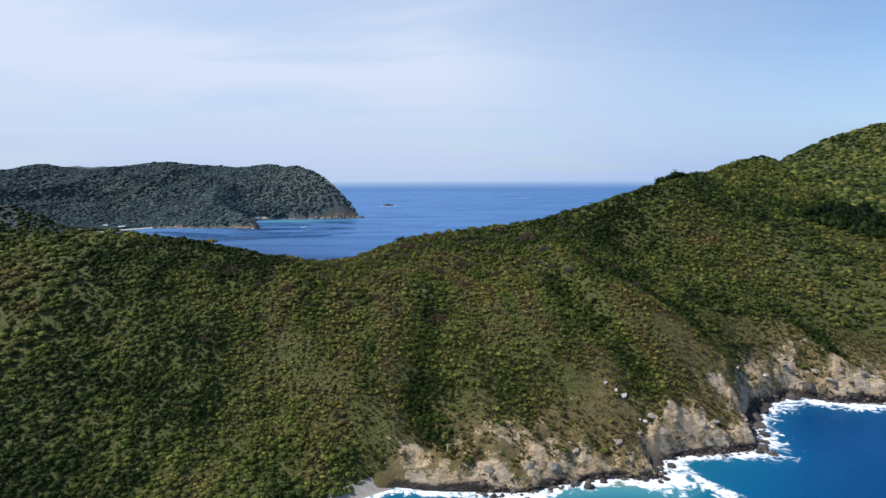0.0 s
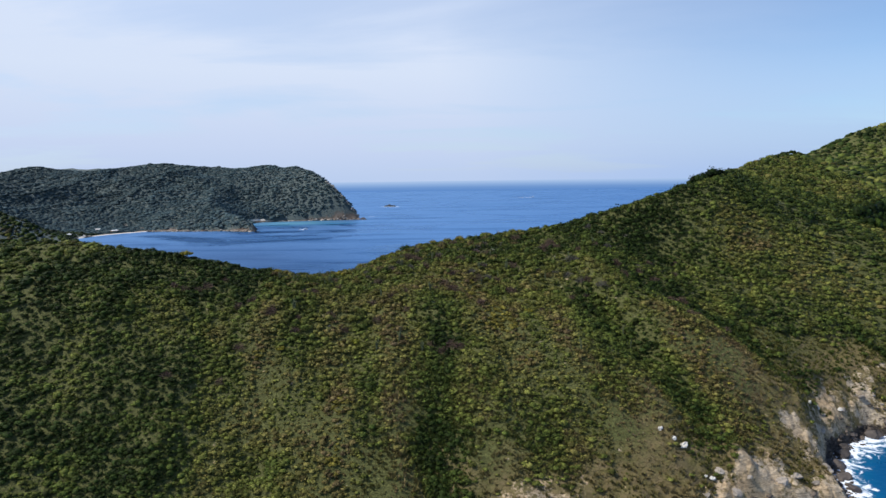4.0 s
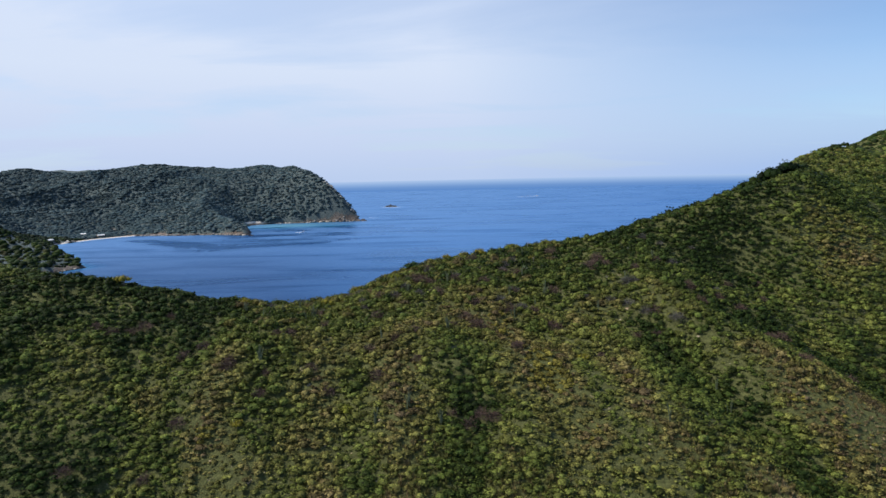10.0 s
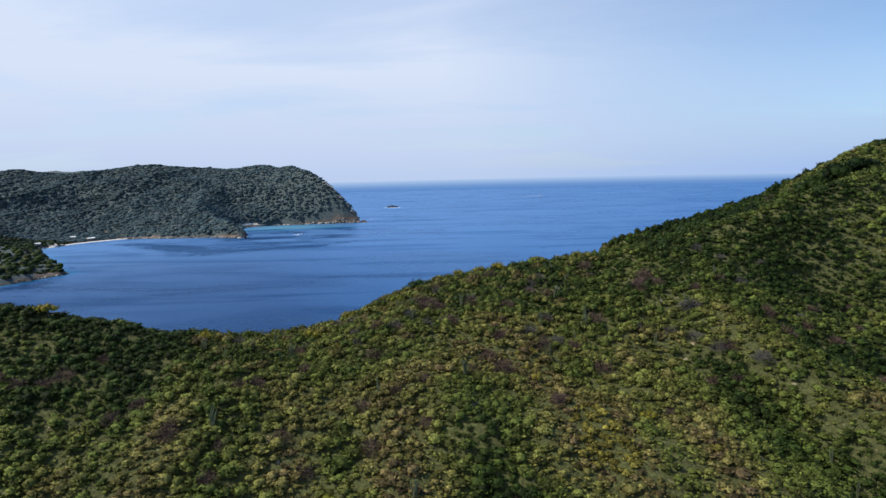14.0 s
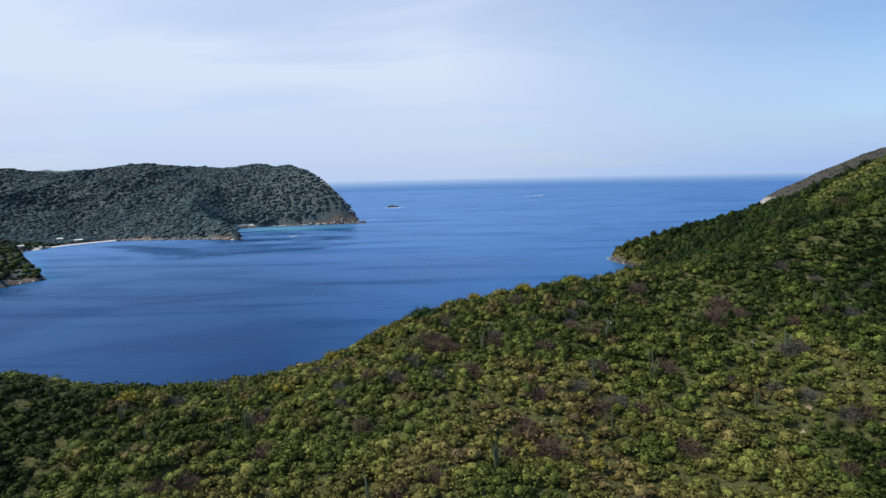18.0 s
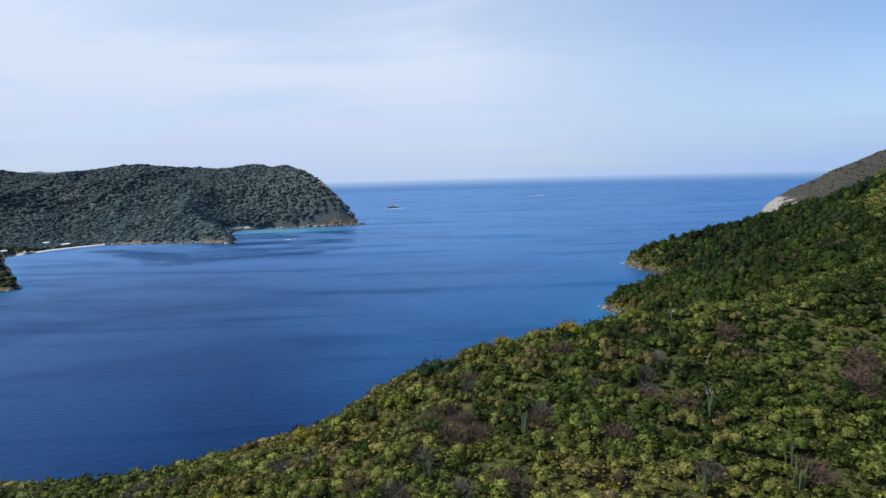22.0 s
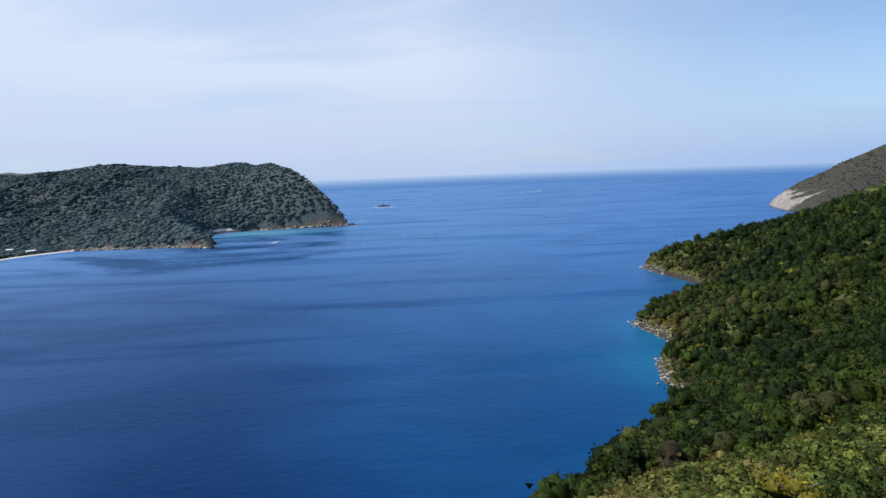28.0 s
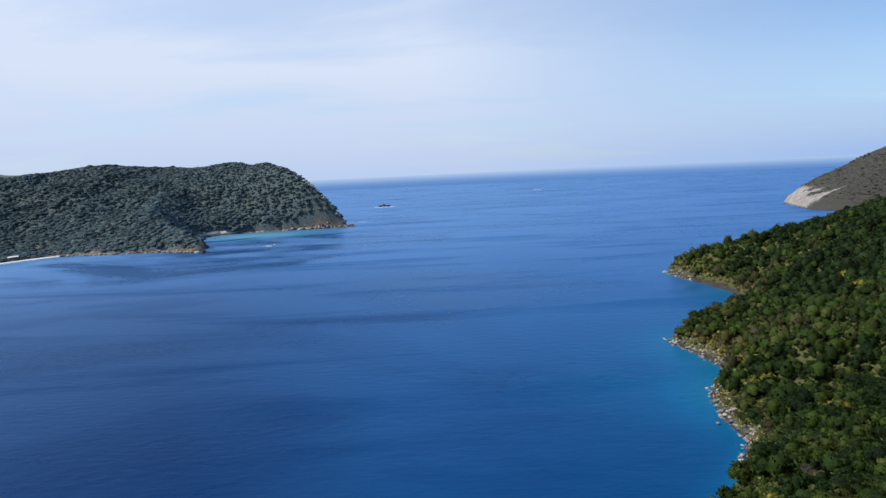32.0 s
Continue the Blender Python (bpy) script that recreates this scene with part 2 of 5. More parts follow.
def near_height(x, y):
    d = near.shore(x, y)
    h = near.raw(x, y)
    land = np.clip(d / 12, 0, 1)
    h = h + land * (2.2 * fbm(x, y, 38, 3) + 1.2 * fbm(x, y, 11, 9) + 1.2 * np.clip((308 - y) / 25, 0, 1))
    # gullies down the seaward slope
    seaward = np.clip((330 - y) / 60, 0, 1) * land
    h = h - seaward * 2.2 * np.abs(vnoise(x + 0.12 * y, y * 0.22, 17, 21)) * 2
    h = h + land * (2.2 * nearness(SPURS, x, y, 9) - 2.4 * nearness(GULLIES, x, y, 8))
    # low rock cliffs on the open coast and on the points of the bay
    open_coast = np.clip((300 - y) / 15, 0, 1) * np.clip((x + 22) / 10, 0, 1)
    rock = np.clip(1 - np.abs(d - 5) / 16, 0, 1)
    crag = 1 - 2 * np.abs(fbm(x, y, 9, 31, 3))
    blocks = np.abs(vnoise(x + 0.5 * y, y - 0.3 * x, 6.5, 33)) * 2 + np.abs(vnoise(x - 0.4 * y, y + 0.2 * x, 3.1, 34)) * 0.9
    step = 3.6 * np.clip(d / 3.2, 0, 1) * np.exp(-np.maximum(d, 0) / 13)
    ledge = np.abs(vnoise(x + 0.6 * y, y - 0.4 * x, 10, 38)) * 5 + np.abs(vnoise(x - 0.3 * y, y + 0.5 * x, 4.6, 39)) * 3.4 + np.abs(vnoise(x, y, 2.2, 40)) * 1.8
    band = np.clip(d / 2.5, 0, 1) * np.clip(1 - (d - 10) / 16, 0, 1)
    strata = np.abs(vnoise(x * 0.35 + 0.2 * y, y + 0.3 * x, 3.4, 41)) * 3.2
    rough = step * (0.6 + 0.7 * crag) + band * (0.62 * (2.4 - ledge) - 0.8 * (strata - 0.8)) + rock * 1.5 * fbm(x, y, 5, 37, 3)
    h = h + np.where(d > 0, open_coast * rough, 0)
    bay = np.clip((y - 440) / 30, 0, 1)
    h = h + np.where(d > 0, bay * (5.0 * np.clip(d / 3.5, 0, 1) * np.exp(-np.maximum(d, 0) / 14) * (0.5 + crag * 0.6) - 2.5 * (blocks - 0.7) * np.clip(d / 2, 0, 1) * np.exp(-np.maximum(d, 0) / 6)), 0)
    return h


HEAD_CREST = [p[:2] for p in HEAD_LINES[0]]


def head_height(x, y):
    d = head.shore(x, y)
    h = head.raw(x, y)
    below = np.clip(distance(HEAD_CREST, x, y) / 130, 0.02, 1) * np.clip(d / 60, 0, 1)
    folds = 20 * fbm(x, y, 190, 5, 2) - 62 * np.abs(vnoise(x * 1.0 - 0.35 * y, y * 0.4, 105, 12)) - 20 * np.abs(vnoise(x - 0.2 * y, y * 0.5, 46, 13))
    h = h + below * (folds + 19) * np.clip(h / 70, 0.1, 1) + np.clip(d / 40, 0, 1) * 3 * fbm(x, y, 30, 8, 3)
    sandy = np.clip(1 - np.hypot(x + 625, y - 1290) / 120, 0, 1) + np.clip(1 - np.hypot(x + 450, y - 1520) / 60, 0, 1)
    return h + np.where(d > 0, 7 * np.clip(d / 6, 0, 1) * np.exp(-np.maximum(d, 0) / 25) * (0.8 + 1.5 * fbm(x, y, 20, 4, 3)) * (1 - np.clip(sandy * 2, 0, 1)), 0)


def cape_height(x, y):
    d = cape.shore(x, y)
    h = cape.raw(x, y)
    land = np.clip(d / 30, 0, 1)
    h = h + land * (5 * fbm(x, y, 90, 15, 3) + 2.2 * fbm(x, y, 25, 18, 3))
    h = np.where(y > 1665, h - np.clip((y - 1665) * 0.35, 0, 40) * land, h)
    cliff = np.clip((1760 - y) / 60, 0, 1) * np.clip((900 - x) / 60, 0, 1)
    return h + np.where(d > 0, cliff * 7 * np.clip(d / 9, 0, 1) * np.exp(-np.maximum(d, 0) / 30) * (0.9 + 1.2 * fbm(x, y, 16, 44, 3)), 0)


# ---- materials ----
def material(name):
    m = bpy.data.materials.new(name)
    m.use_nodes = True
    add, link = nodes_of(m.node_tree)
    b = add("ShaderNodeBsdfPrincipled")
    out = add("ShaderNodeOutputMaterial")
    link(b.outputs[0], out.inputs[0])
    return m, add, link, b


def tex(add, link, kind, scale, detail=4.0, rough=0.55, coords="Object", stretch=(1, 1, 1), distortion=0.0):
    co = add("ShaderNodeTexCoord")
    mp = add("ShaderNodeMapping", Scale=stretch)
    link(co.outputs[coords], mp.inputs[0])
    n = add(kind)
    n.inputs["Scale"].default_value = scale
    if kind == "ShaderNodeTexNoise":
        n.inputs["Detail"].default_value, n.inputs["Roughness"].default_value, n.inputs["Distortion"].default_value = detail, rough, distortion
    link(mp.outputs[0], n.inputs["Vector"])
    return n.outputs


def bump(add, link, b, height, strength, dist):
    n = add("ShaderNodeBump", Strength=strength, Distance=dist)
    link(height, n.inputs["Height"])
    link(n.outputs[0], b.inputs["Normal"])


def attribute(add, name):
    n = add("ShaderNodeAttribute")
    n.attribute_name = name
    return n.outputs["Fac"]


def ground_material(name, soil, grass, rock, earth, under, wet=(0.03, 0.025, 0.022)):
    """Low undergrowth, dry grass and earth; cracked bare rock where the attribute says so, dark and wet along the tide line."""
    m, add, link, b = material(name)
    big = tex(add, link, "ShaderNodeTexNoise", 0.09, 5.0)[0]
    mid = tex(add, link, "ShaderNodeTexNoise", 0.28, 6.0, 0.65)[0]
    fine = tex(add, link, "ShaderNodeTexNoise", 1.1, 6.0, 0.7)[0]
    base = mix(add, link, ramp(add, link, mid, [(0.38, (0, 0, 0)), (0.62, (1, 1, 1))]), soil, grass)
    base = mix(add, link, math_node(add, link, "MULTIPLY", fine, 0.7), base, tuple(c * 0.4 for c in grass))
    dry = math_node(add, link, "ADD", attribute(add, "dry"), math_node(add, link, "MULTIPLY", math_node(add, link, "SUBTRACT", big, 0.5), 1.1))
    low = ramp(add, link, fine, [(0.3, tuple(c * 0.55 for c in under)), (0.5, under), (0.72, tuple(c * 1.6 for c in under))])
    base = mix(add, link, ramp(add, link, dry, [(0.35, (0, 0, 0)), (0.75, (1, 1, 1))]), low, base)
    cracks = tex(add, link, "ShaderNodeTexNoise", 0.35, 9.0, 0.74, stretch=(0.7, 1.5, 2.6), distortion=1.8)[0]
    cell = add("ShaderNodeTexVoronoi", Scale=0.24)
    cell.feature = "DISTANCE_TO_EDGE"
    co = add("ShaderNodeTexCoord")
    mp = add("ShaderNodeMapping", Scale=(1, 1.3, 2.0), Rotation=(0.3, 0.5, 0.4))
    warp = add("ShaderNodeVectorMath")
    warp.operation = "MULTIPLY_ADD"
    link(tex(add, link, "ShaderNodeTexNoise", 0.5, 4.0)[1], warp.inputs[0])
    warp.inputs[1].default_value = (5.0, 5.0, 5.0)
    link(co.outputs["Object"], warp.inputs[2])
    link(warp.outputs[0], mp.inputs[0])
    link(mp.outputs[0], cell.inputs["Vector"])
    joint = ramp(add, link, cell.outputs["Distance"], [(0.0, (0, 0, 0)), (0.09, (1, 1, 1))])
    tint = mix(add, link, ramp(add, link, big, [(0.4, (0, 0, 0)), (0.6, (1, 1, 1))]), rock, earth)
    dark = add("ShaderNodeVectorMath")
    dark.operation = "SCALE"
    link(tint, dark.inputs[0])
    shade = ramp(add, link, cracks, [(0.32, (0.22, 0.22, 0.22)), (0.42, (0.75, 0.75, 0.75)), (0.58, (1.1, 1.1, 1.1)), (0.75, (1.6, 1.6, 1.6))])
    shade = math_node(add, link, "MULTIPLY", shade, math_node(add, link, "ADD", math_node(add, link, "MULTIPLY", joint, 0.22), 0.78))
    link(shade, dark.inputs["Scale"])
    edge = math_node(add, link, "ADD", attribute(add, "bare"), math_node(add, link, "MULTIPLY", math_node(add, link, "SUBTRACT", mid, 0.5), 2.4))
    edge = math_node(add, link, "ADD", edge, math_node(add, link, "MULTIPLY", math_node(add, link, "SUBTRACT", fine, 0.5), 1.5))
    col = mix(add, link, ramp(add, link, edge, [(0.42, (0, 0, 0)), (0.6, (1, 1, 1))]), base, dark.outputs[0])
    tide = math_node(add, link, "ADD", attribute(add, "tide"), math_node(add, link, "MULTIPLY", math_node(add, link, "SUBTRACT", cracks, 0.5), 1.2))
    col = mix(add, link, ramp(add, link, tide, [(0.45, (0, 0, 0)), (0.6, (1, 1, 1))]), col, ramp(add, link, cracks, [(0.36, tuple(c * 0.5 for c in wet)), (0.5, tuple(c * 1.6 for c in wet)), (0.68, tuple(c * 4.2 for c in wet))]))
    link(col, b.inputs["Base Color"])
    b.inputs["Roughness"].default_value = 0.85
    b.inputs["Specular IOR Level"].default_value = 0.2
    bump(add, link, b, math_node(add, link, "ADD", math_node(add, link, "MULTIPLY", joint, 0.2), cracks), 1.0, 1.0)
    return m


near_ground = ground_material("scrub ground", (0.25, 0.185, 0.095), (0.18, 0.155, 0.055), (0.56, 0.455, 0.325), (0.52, 0.375, 0.22), (0.095, 0.10, 0.032))
# haze painted into the undergrowth colour, to match the far leaves
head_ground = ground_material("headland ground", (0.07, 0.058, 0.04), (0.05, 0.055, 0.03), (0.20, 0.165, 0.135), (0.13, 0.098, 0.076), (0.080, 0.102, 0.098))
cape_ground = ground_material("cape ground", (0.068, 0.062, 0.050), (0.058, 0.056, 0.044), (0.38, 0.355, 0.32), (0.27, 0.24, 0.205), (0.056, 0.054, 0.043))


def sand_material():
    m, add, link, b = material("beach sand")
    n = tex(add, link, "ShaderNodeTexNoise", 0.3, 6.0)[0]
    link(ramp(add, link, n, [(0.3, (0.50, 0.44, 0.36)), (0.7, (0.66, 0.60, 0.52))]), b.inputs["Base Color"])
    b.inputs["Roughness"].default_value = 0.9
    return m


sand = sand_material()


def spaced(segments):
    """Grid lines from (start, end, step) stretches."""
    out = []
    for a, b, s in segments:
        out += list(np.linspace(a, b, max(2, int(round((b - a) / s)) + 1))[:-1])
    return np.array(out + [segments[-1][1]])


def sheet(name, xs, ys, height, mat, attributes, keep=None):
    gx, gy = np.meshgrid(xs, ys)
    x, y = gx.ravel(), gy.ravel()
    z = height(x, y)
    nx, ny = len(xs), len(ys)
    i = np.arange(nx * ny).reshape(ny, nx)
    quads = np.stack([i[:-1, :-1], i[:-1, 1:], i[1:, 1:], i[1:, :-1]], -1).reshape(-1, 4)
    if keep is not None:
        k = keep(x, y, z)
        quads = quads[k[quads].any(1)]
    me = bpy.data.meshes.new(name)
    fill(me, np.stack([x, y, z], 1), quads)
    for key, values in attributes(x, y, z).items():
        me.attributes.new(key, "FLOAT", "POINT").data.foreach_set("value", values.astype(np.float32))
    me.materials.append(mat)
    me.shade_smooth()
    return new(name, me)


def fill(me, verts, faces):
    n, k = faces.shape
    me.vertices.add(len(verts))
    me.vertices.foreach_set("co", np.asarray(verts, np.float32).ravel())
    me.loops.add(n * k)
    me.loops.foreach_set("vertex_index", faces.astype(np.int32).ravel())
    me.polygons.add(n)
    me.polygons.foreach_set("loop_start", np.arange(0, n * k, k, dtype=np.int32))
    me.update(calc_edges=True)
    return me


def near_bare(x, y):
    """How bare the ground is: 1 on rock, 0 under scrub."""
    d = near.shore(x, y)
    n = fbm(x, y, 26, 51)
    front = np.clip((300 - y) / 10, 0, 1) * np.clip((x + 20) / 12, 0, 1)
    reach = (4.8 + 15 * n + 15 * fbm(x, y, 8, 57)) * np.where(x > 128, 0.8, 1.0) + 4 * np.clip((x - 70) / 20, 0, 1)
    bare = front * np.clip((reach - d) / 20 + 0.38, 0, 1)
    bay = np.clip((y - 440) / 20, 0, 1) * np.clip((0.9 + 5 * n - d) / 3 + 0.3, 0, 1)
    return np.maximum(bare, bay * 0.45)


def near_attributes(x, y, z):
    tide = np.clip(1.15 - (z - 0.2 - 2.4 * fbm(x, y, 11, 61)) / np.where(x > 105, 5.0, 2.4), 0, 1) * np.clip((x + 22) / 8, 0, 1)
    d = near.shore(x, y)
    dry = np.clip(1.05 - (d - 8) / 32, 0, 1) * np.clip((330 - y) / 30, 0, 1) * np.clip((x + 24) / 18, 0.05, 1) + np.clip(0.7 - d / 10, 0, 1) * np.clip((x + 30) / 10, 0.1, 1) * np.where(y > 430, 0.45, 1.0)
    return {"bare": near_bare(x, y), "tide": tide, "dry": np.clip(dry, 0, 1)}


hillside = tagged(sheet("hillside", spaced([(-420, -40, 4), (-40, -24, 2), (-24, 205, 0.9), (205, 330, 3), (330, 900, 10)]),
             spaced([(40, 180, 5), (180, 288, 0.9), (288, 290, 2), (290, 500, 3), (500, 960, 4), (960, 1300, 12)]), near_height, near_ground, near_attributes,
             lambda x, y, z: z > -7),
       "steep scrub-covered ridge with bare tan rock above the surf", "hill", kind="structure")
centre = np.zeros(len(hillside.data.polygons) * 3, np.float32)
hillside.data.polygons.foreach_get("center", centre)
hillside.data.polygons.foreach_set("use_smooth", near_bare(centre[::3].astype(float), centre[1::3].astype(float)) < 0.3)
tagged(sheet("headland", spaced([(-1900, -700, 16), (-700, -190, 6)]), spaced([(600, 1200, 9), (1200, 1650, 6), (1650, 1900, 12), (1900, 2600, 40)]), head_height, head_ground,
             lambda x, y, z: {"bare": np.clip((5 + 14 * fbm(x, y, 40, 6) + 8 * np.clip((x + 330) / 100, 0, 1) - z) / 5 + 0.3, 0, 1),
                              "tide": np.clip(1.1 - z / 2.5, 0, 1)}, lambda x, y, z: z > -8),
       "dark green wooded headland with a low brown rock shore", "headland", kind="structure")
def cape_cliff(x, y, z):
    """Pale bare rock at the foot of the cape, reaching up in slanting tongues."""
    top = 24 + 14 * np.clip((y - 1470) / 150, 0, 1) + 16 * fbm(x, y, 34, 76) + 46 * fbm(x + 0.6 * y, 0.12 * y, 12, 77)
    return np.clip((top - z) / 7, 0, 1) * np.clip((742 - x) / 20, 0, 1) * np.clip((y - 1490) / 40, 0, 1) * np.clip((1720 - y) / 20, 0, 1)


tagged(sheet("far_cape", spaced([(600, 1000, 6), (1000, 1900, 25)]), spaced([(1250, 1800, 6), (1800, 2600, 30)]), cape_height, cape_ground,
             lambda x, y, z: {"bare": cape_cliff(x, y, z), "tide": np.clip(1.1 - z / 2, 0, 1)},
             lambda x, y, z: z > -8),
       "dry dark cape with a pale weathered cliff at its foot", "headland", kind="structure")


# ---- sea ----
def sea_material():
    m, add, link, b = material("sea water")
    shallow = attribute(add, "shallow")
    blot = tex(add, link, "ShaderNodeTexNoise", 0.012, 4.0, 0.55)[0]
    s = math_node(add, link, "ADD", shallow, math_node(add, link, "MULTIPLY", math_node(add, link, "SUBTRACT", blot, 0.5), 0.35), True)
    s = math_node(add, link, "MULTIPLY", s, math_node(add, link, "GREATER_THAN", shallow, 0.03))
    col = ramp(add, link, s, [(0.0, (0.0, 0.048, 0.155)), (0.3, (0.0, 0.078, 0.185)), (0.62, (0.003, 0.115, 0.19)), (0.92, (0.06, 0.24, 0.27)), (1.0, (0.16, 0.22, 0.18))])
    # gusts: patches of lighter, rougher and darker, smoother water
    gust = tex(add, link, "ShaderNodeTexNoise", 0.0062, 8.0, 0.62, stretch=(0.6, 1.0, 1), distortion=0.9)[0]
    streaks = tex(add, link, "ShaderNodeTexNoise", 0.007, 7.0, 0.65, stretch=(0.35, 1.8, 1), distortion=1.0)[0]
    dark_water = mix(add, link, ramp(add, link, streaks, [(0.40, (1, 1, 1)), (0.47, (0, 0, 0))]), (0.0, 0.038, 0.132), (0.0, 0.026, 0.100))
    deep = mix(add, link, ramp(add, link, gust, [(0.38, (0, 0, 0)), (0.56, (1, 1, 1))]), dark_water, (0.001, 0.056, 0.176))
    # shade painted into the water's colour, by the attribute's share
    deep = mix(add, link, math_node(add, link, "MULTIPLY", attribute(add, "deep"), 0.82), deep, (0.001, 0.012, 0.056))
    col = mix(add, link, math_node(add, link, "MULTIPLY", s, 3.5, True), deep, col)
    rough = ramp(add, link, gust, [(0.40, (0.22, 0.22, 0.22)), (0.54, (0.42, 0.42, 0.42))])
    foam_a = attribute(add, "foam")
    lace = tex(add, link, "ShaderNodeTexNoise", 0.16, 9.0, 0.72, distortion=1.8)[0]
    foam = math_node(add, link, "ADD", foam_a, math_node(add, link, "MULTIPLY", math_node(add, link, "SUBTRACT", lace, 0.5), 3.2))
    foam = math_node(add, link, "MULTIPLY", ramp(add, link, foam, [(0.46, (0, 0, 0)), (0.74, (1, 1, 1))]), math_node(add, link, "GREATER_THAN", foam_a, 0.02))
    link(mix(add, link, foam, col, (0.80, 0.83, 0.85)), b.inputs["Base Color"])
    link(math_node(add, link, "MAXIMUM", rough, foam), b.inputs["Roughness"])
    b.inputs["Specular IOR Level"].default_value = 0.0
    chop = tex(add, link, "ShaderNodeTexNoise", 0.22, 6.0, 0.6, stretch=(0.6, 1.3, 1))[0]
    amount = math_node(add, link, "ADD", chop, math_node(add, link, "MULTIPLY", foam, 0.6))
    bump(add, link, b, amount, 0.22, 1.2)
    # the sky's image on the water, stronger at a low angle
    gloss = add("ShaderNodeBsdfGlossy", Color=(0.41, 0.66, 0.98, 1.0))
    link(math_node(add, link, "MAXIMUM", rough, foam), gloss.inputs["Roughness"])
    fresnel = add("ShaderNodeFresnel", IOR=1.333)
    normal = b.inputs["Normal"].links[0].from_socket
    link(normal, gloss.inputs["Normal"])
    link(normal, fresnel.inputs["Normal"])
    both = add("ShaderNodeMixShader")
    # the painted shade also dulls the sky's image
    slick = math_node(add, link, "SUBTRACT", 1.0, math_node(add, link, "MULTIPLY", attribute(add, "deep"), 0.24))
    # long wind lines, where the water mirrors less of the sky
    wind = ramp(add, link, tex(add, link, "ShaderNodeTexNoise", 0.013, 6.0, 0.6, stretch=(0.22, 1.5, 1), distortion=0.6)[0], [(0.52, (0, 0, 0)), (0.66, (1, 1, 1))])
    slick = math_node(add, link, "MULTIPLY", slick, math_node(add, link, "SUBTRACT", 1.0, math_node(add, link, "MULTIPLY", wind, 0.34)))
    link(math_node(add, link, "MULTIPLY", math_node(add, link, "MINIMUM", fresnel.outputs[0], 0.60), slick), both.inputs[0])
    link(b.outputs[0], both.inputs[1])
    link(gloss.outputs[0], both.inputs[2])
    out = [n for n in m.node_tree.nodes if n.type == "OUTPUT_MATERIAL"][0]
    link(both.outputs[0], out.inputs[0])
    return m


def sea_attributes(x, y, z):
    front = y < 330
    off = -near.shore(x, y)
    off_all = -np.maximum(near.shore(x, y), head.shore(x, y))
    shallow = np.exp(-np.maximum(off_all, 0) / 9) * 0.42
    cove = np.exp(-(np.hypot((x + 350) / 1.6, y - 1500) / 85) ** 2) * 0.9
    inlet = np.exp(-np.maximum(off, 0) / 30) * 0.55 * np.exp(-((y - 640) / 75) ** 2) + np.exp(-np.maximum(off, 0) / 45) * 0.42 * np.exp(-((y - 800) / 80) ** 2)
    surf_turquoise = np.exp(-(np.hypot(x - 60, (y - 188) * 1.6) / 45) ** 2) * 0.55
    shallow = np.where(front, np.exp(-np.maximum(off, 0) / 12) * 0.7 + surf_turquoise, np.maximum(np.maximum(shallow, cove), inlet))
    n = fbm(x, y, 26, 71)
    foam = np.where(front & (x > 15), np.clip(1.15 - np.maximum(off, 0) / (8 + 36 * np.maximum(n + 0.15, 0) + 5 * np.clip((x - 105) / 20, 0, 1)), 0, 1), 0)
    foam = np.maximum(foam, np.where(front & (x <= 15), np.clip(0.9 - np.maximum(off - 3, 0) / 3.5, 0, 1), 0) * 0.85)
    # a broken wave running in from the first point
    streak = np.abs((x - 84) - 0.35 * (203 - y)) / (3 + 0.12 * np.abs(200 - y))
    foam = np.maximum(foam, np.where((y < 206) & (y > 150), np.clip(0.85 - 0.6 * streak + 0.8 * n, 0, 0.9) * np.clip((y - 150) / 30, 0, 1), 0))
    tips = np.hypot(x + 196, y - 1597) / 12
    foam = np.maximum(foam, np.clip(1.2 - tips, 0, 1))
    foam = np.maximum(foam, np.clip(1.2 - np.hypot((x + 190) / 24, (y - 1720) / 8), 0, 1))
    foam = np.maximum(foam, np.clip(1.5 - np.hypot((x + 186) / 32, (y - 2296) / 26), 0, 1.2))
    foam = np.maximum(foam, np.where((off_all < 4) & ~front & (y > 1200), 0.45, 0))
    # shade painted over the left and near water, as a share of darker colour
    deep = np.clip((10 - x) / (0.42 * np.maximum(y - 250, 100)), 0, 1) * np.clip((1300 - y) / 450, 0.25, 1) * np.clip((y - 330) / 60, 0, 1)
    deep = np.maximum(deep, 0.45 * np.clip((850 - y) / 250, 0, 1) * np.clip((y - 330) / 60, 0, 1))
    return {"shallow": np.clip(shallow, 0, 1), "foam": foam, "deep": deep}


tagged(sheet("sea", spaced([(-4600, -1000, 400), (-1000, -480, 20), (-480, -60, 6), (-60, 210, 1.5), (210, 320, 6), (320, 1000, 20), (1000, 4600, 400)]),
             spaced([(-1500, -20, 160), (-20, 100, 30), (100, 165, 6), (165, 290, 1.5), (290, 480, 8), (480, 960, 8), (960, 1250, 20), (1250, 1700, 9), (1700, 2270, 16), (2270, 2330, 6), (2330, 2400, 14), (2400, 4900, 250)]),
             lambda x, y: 0 * x, sea_material(), sea_attributes),
       "deep blue open sea with turquoise shallows and white surf", "sea", kind="structure")


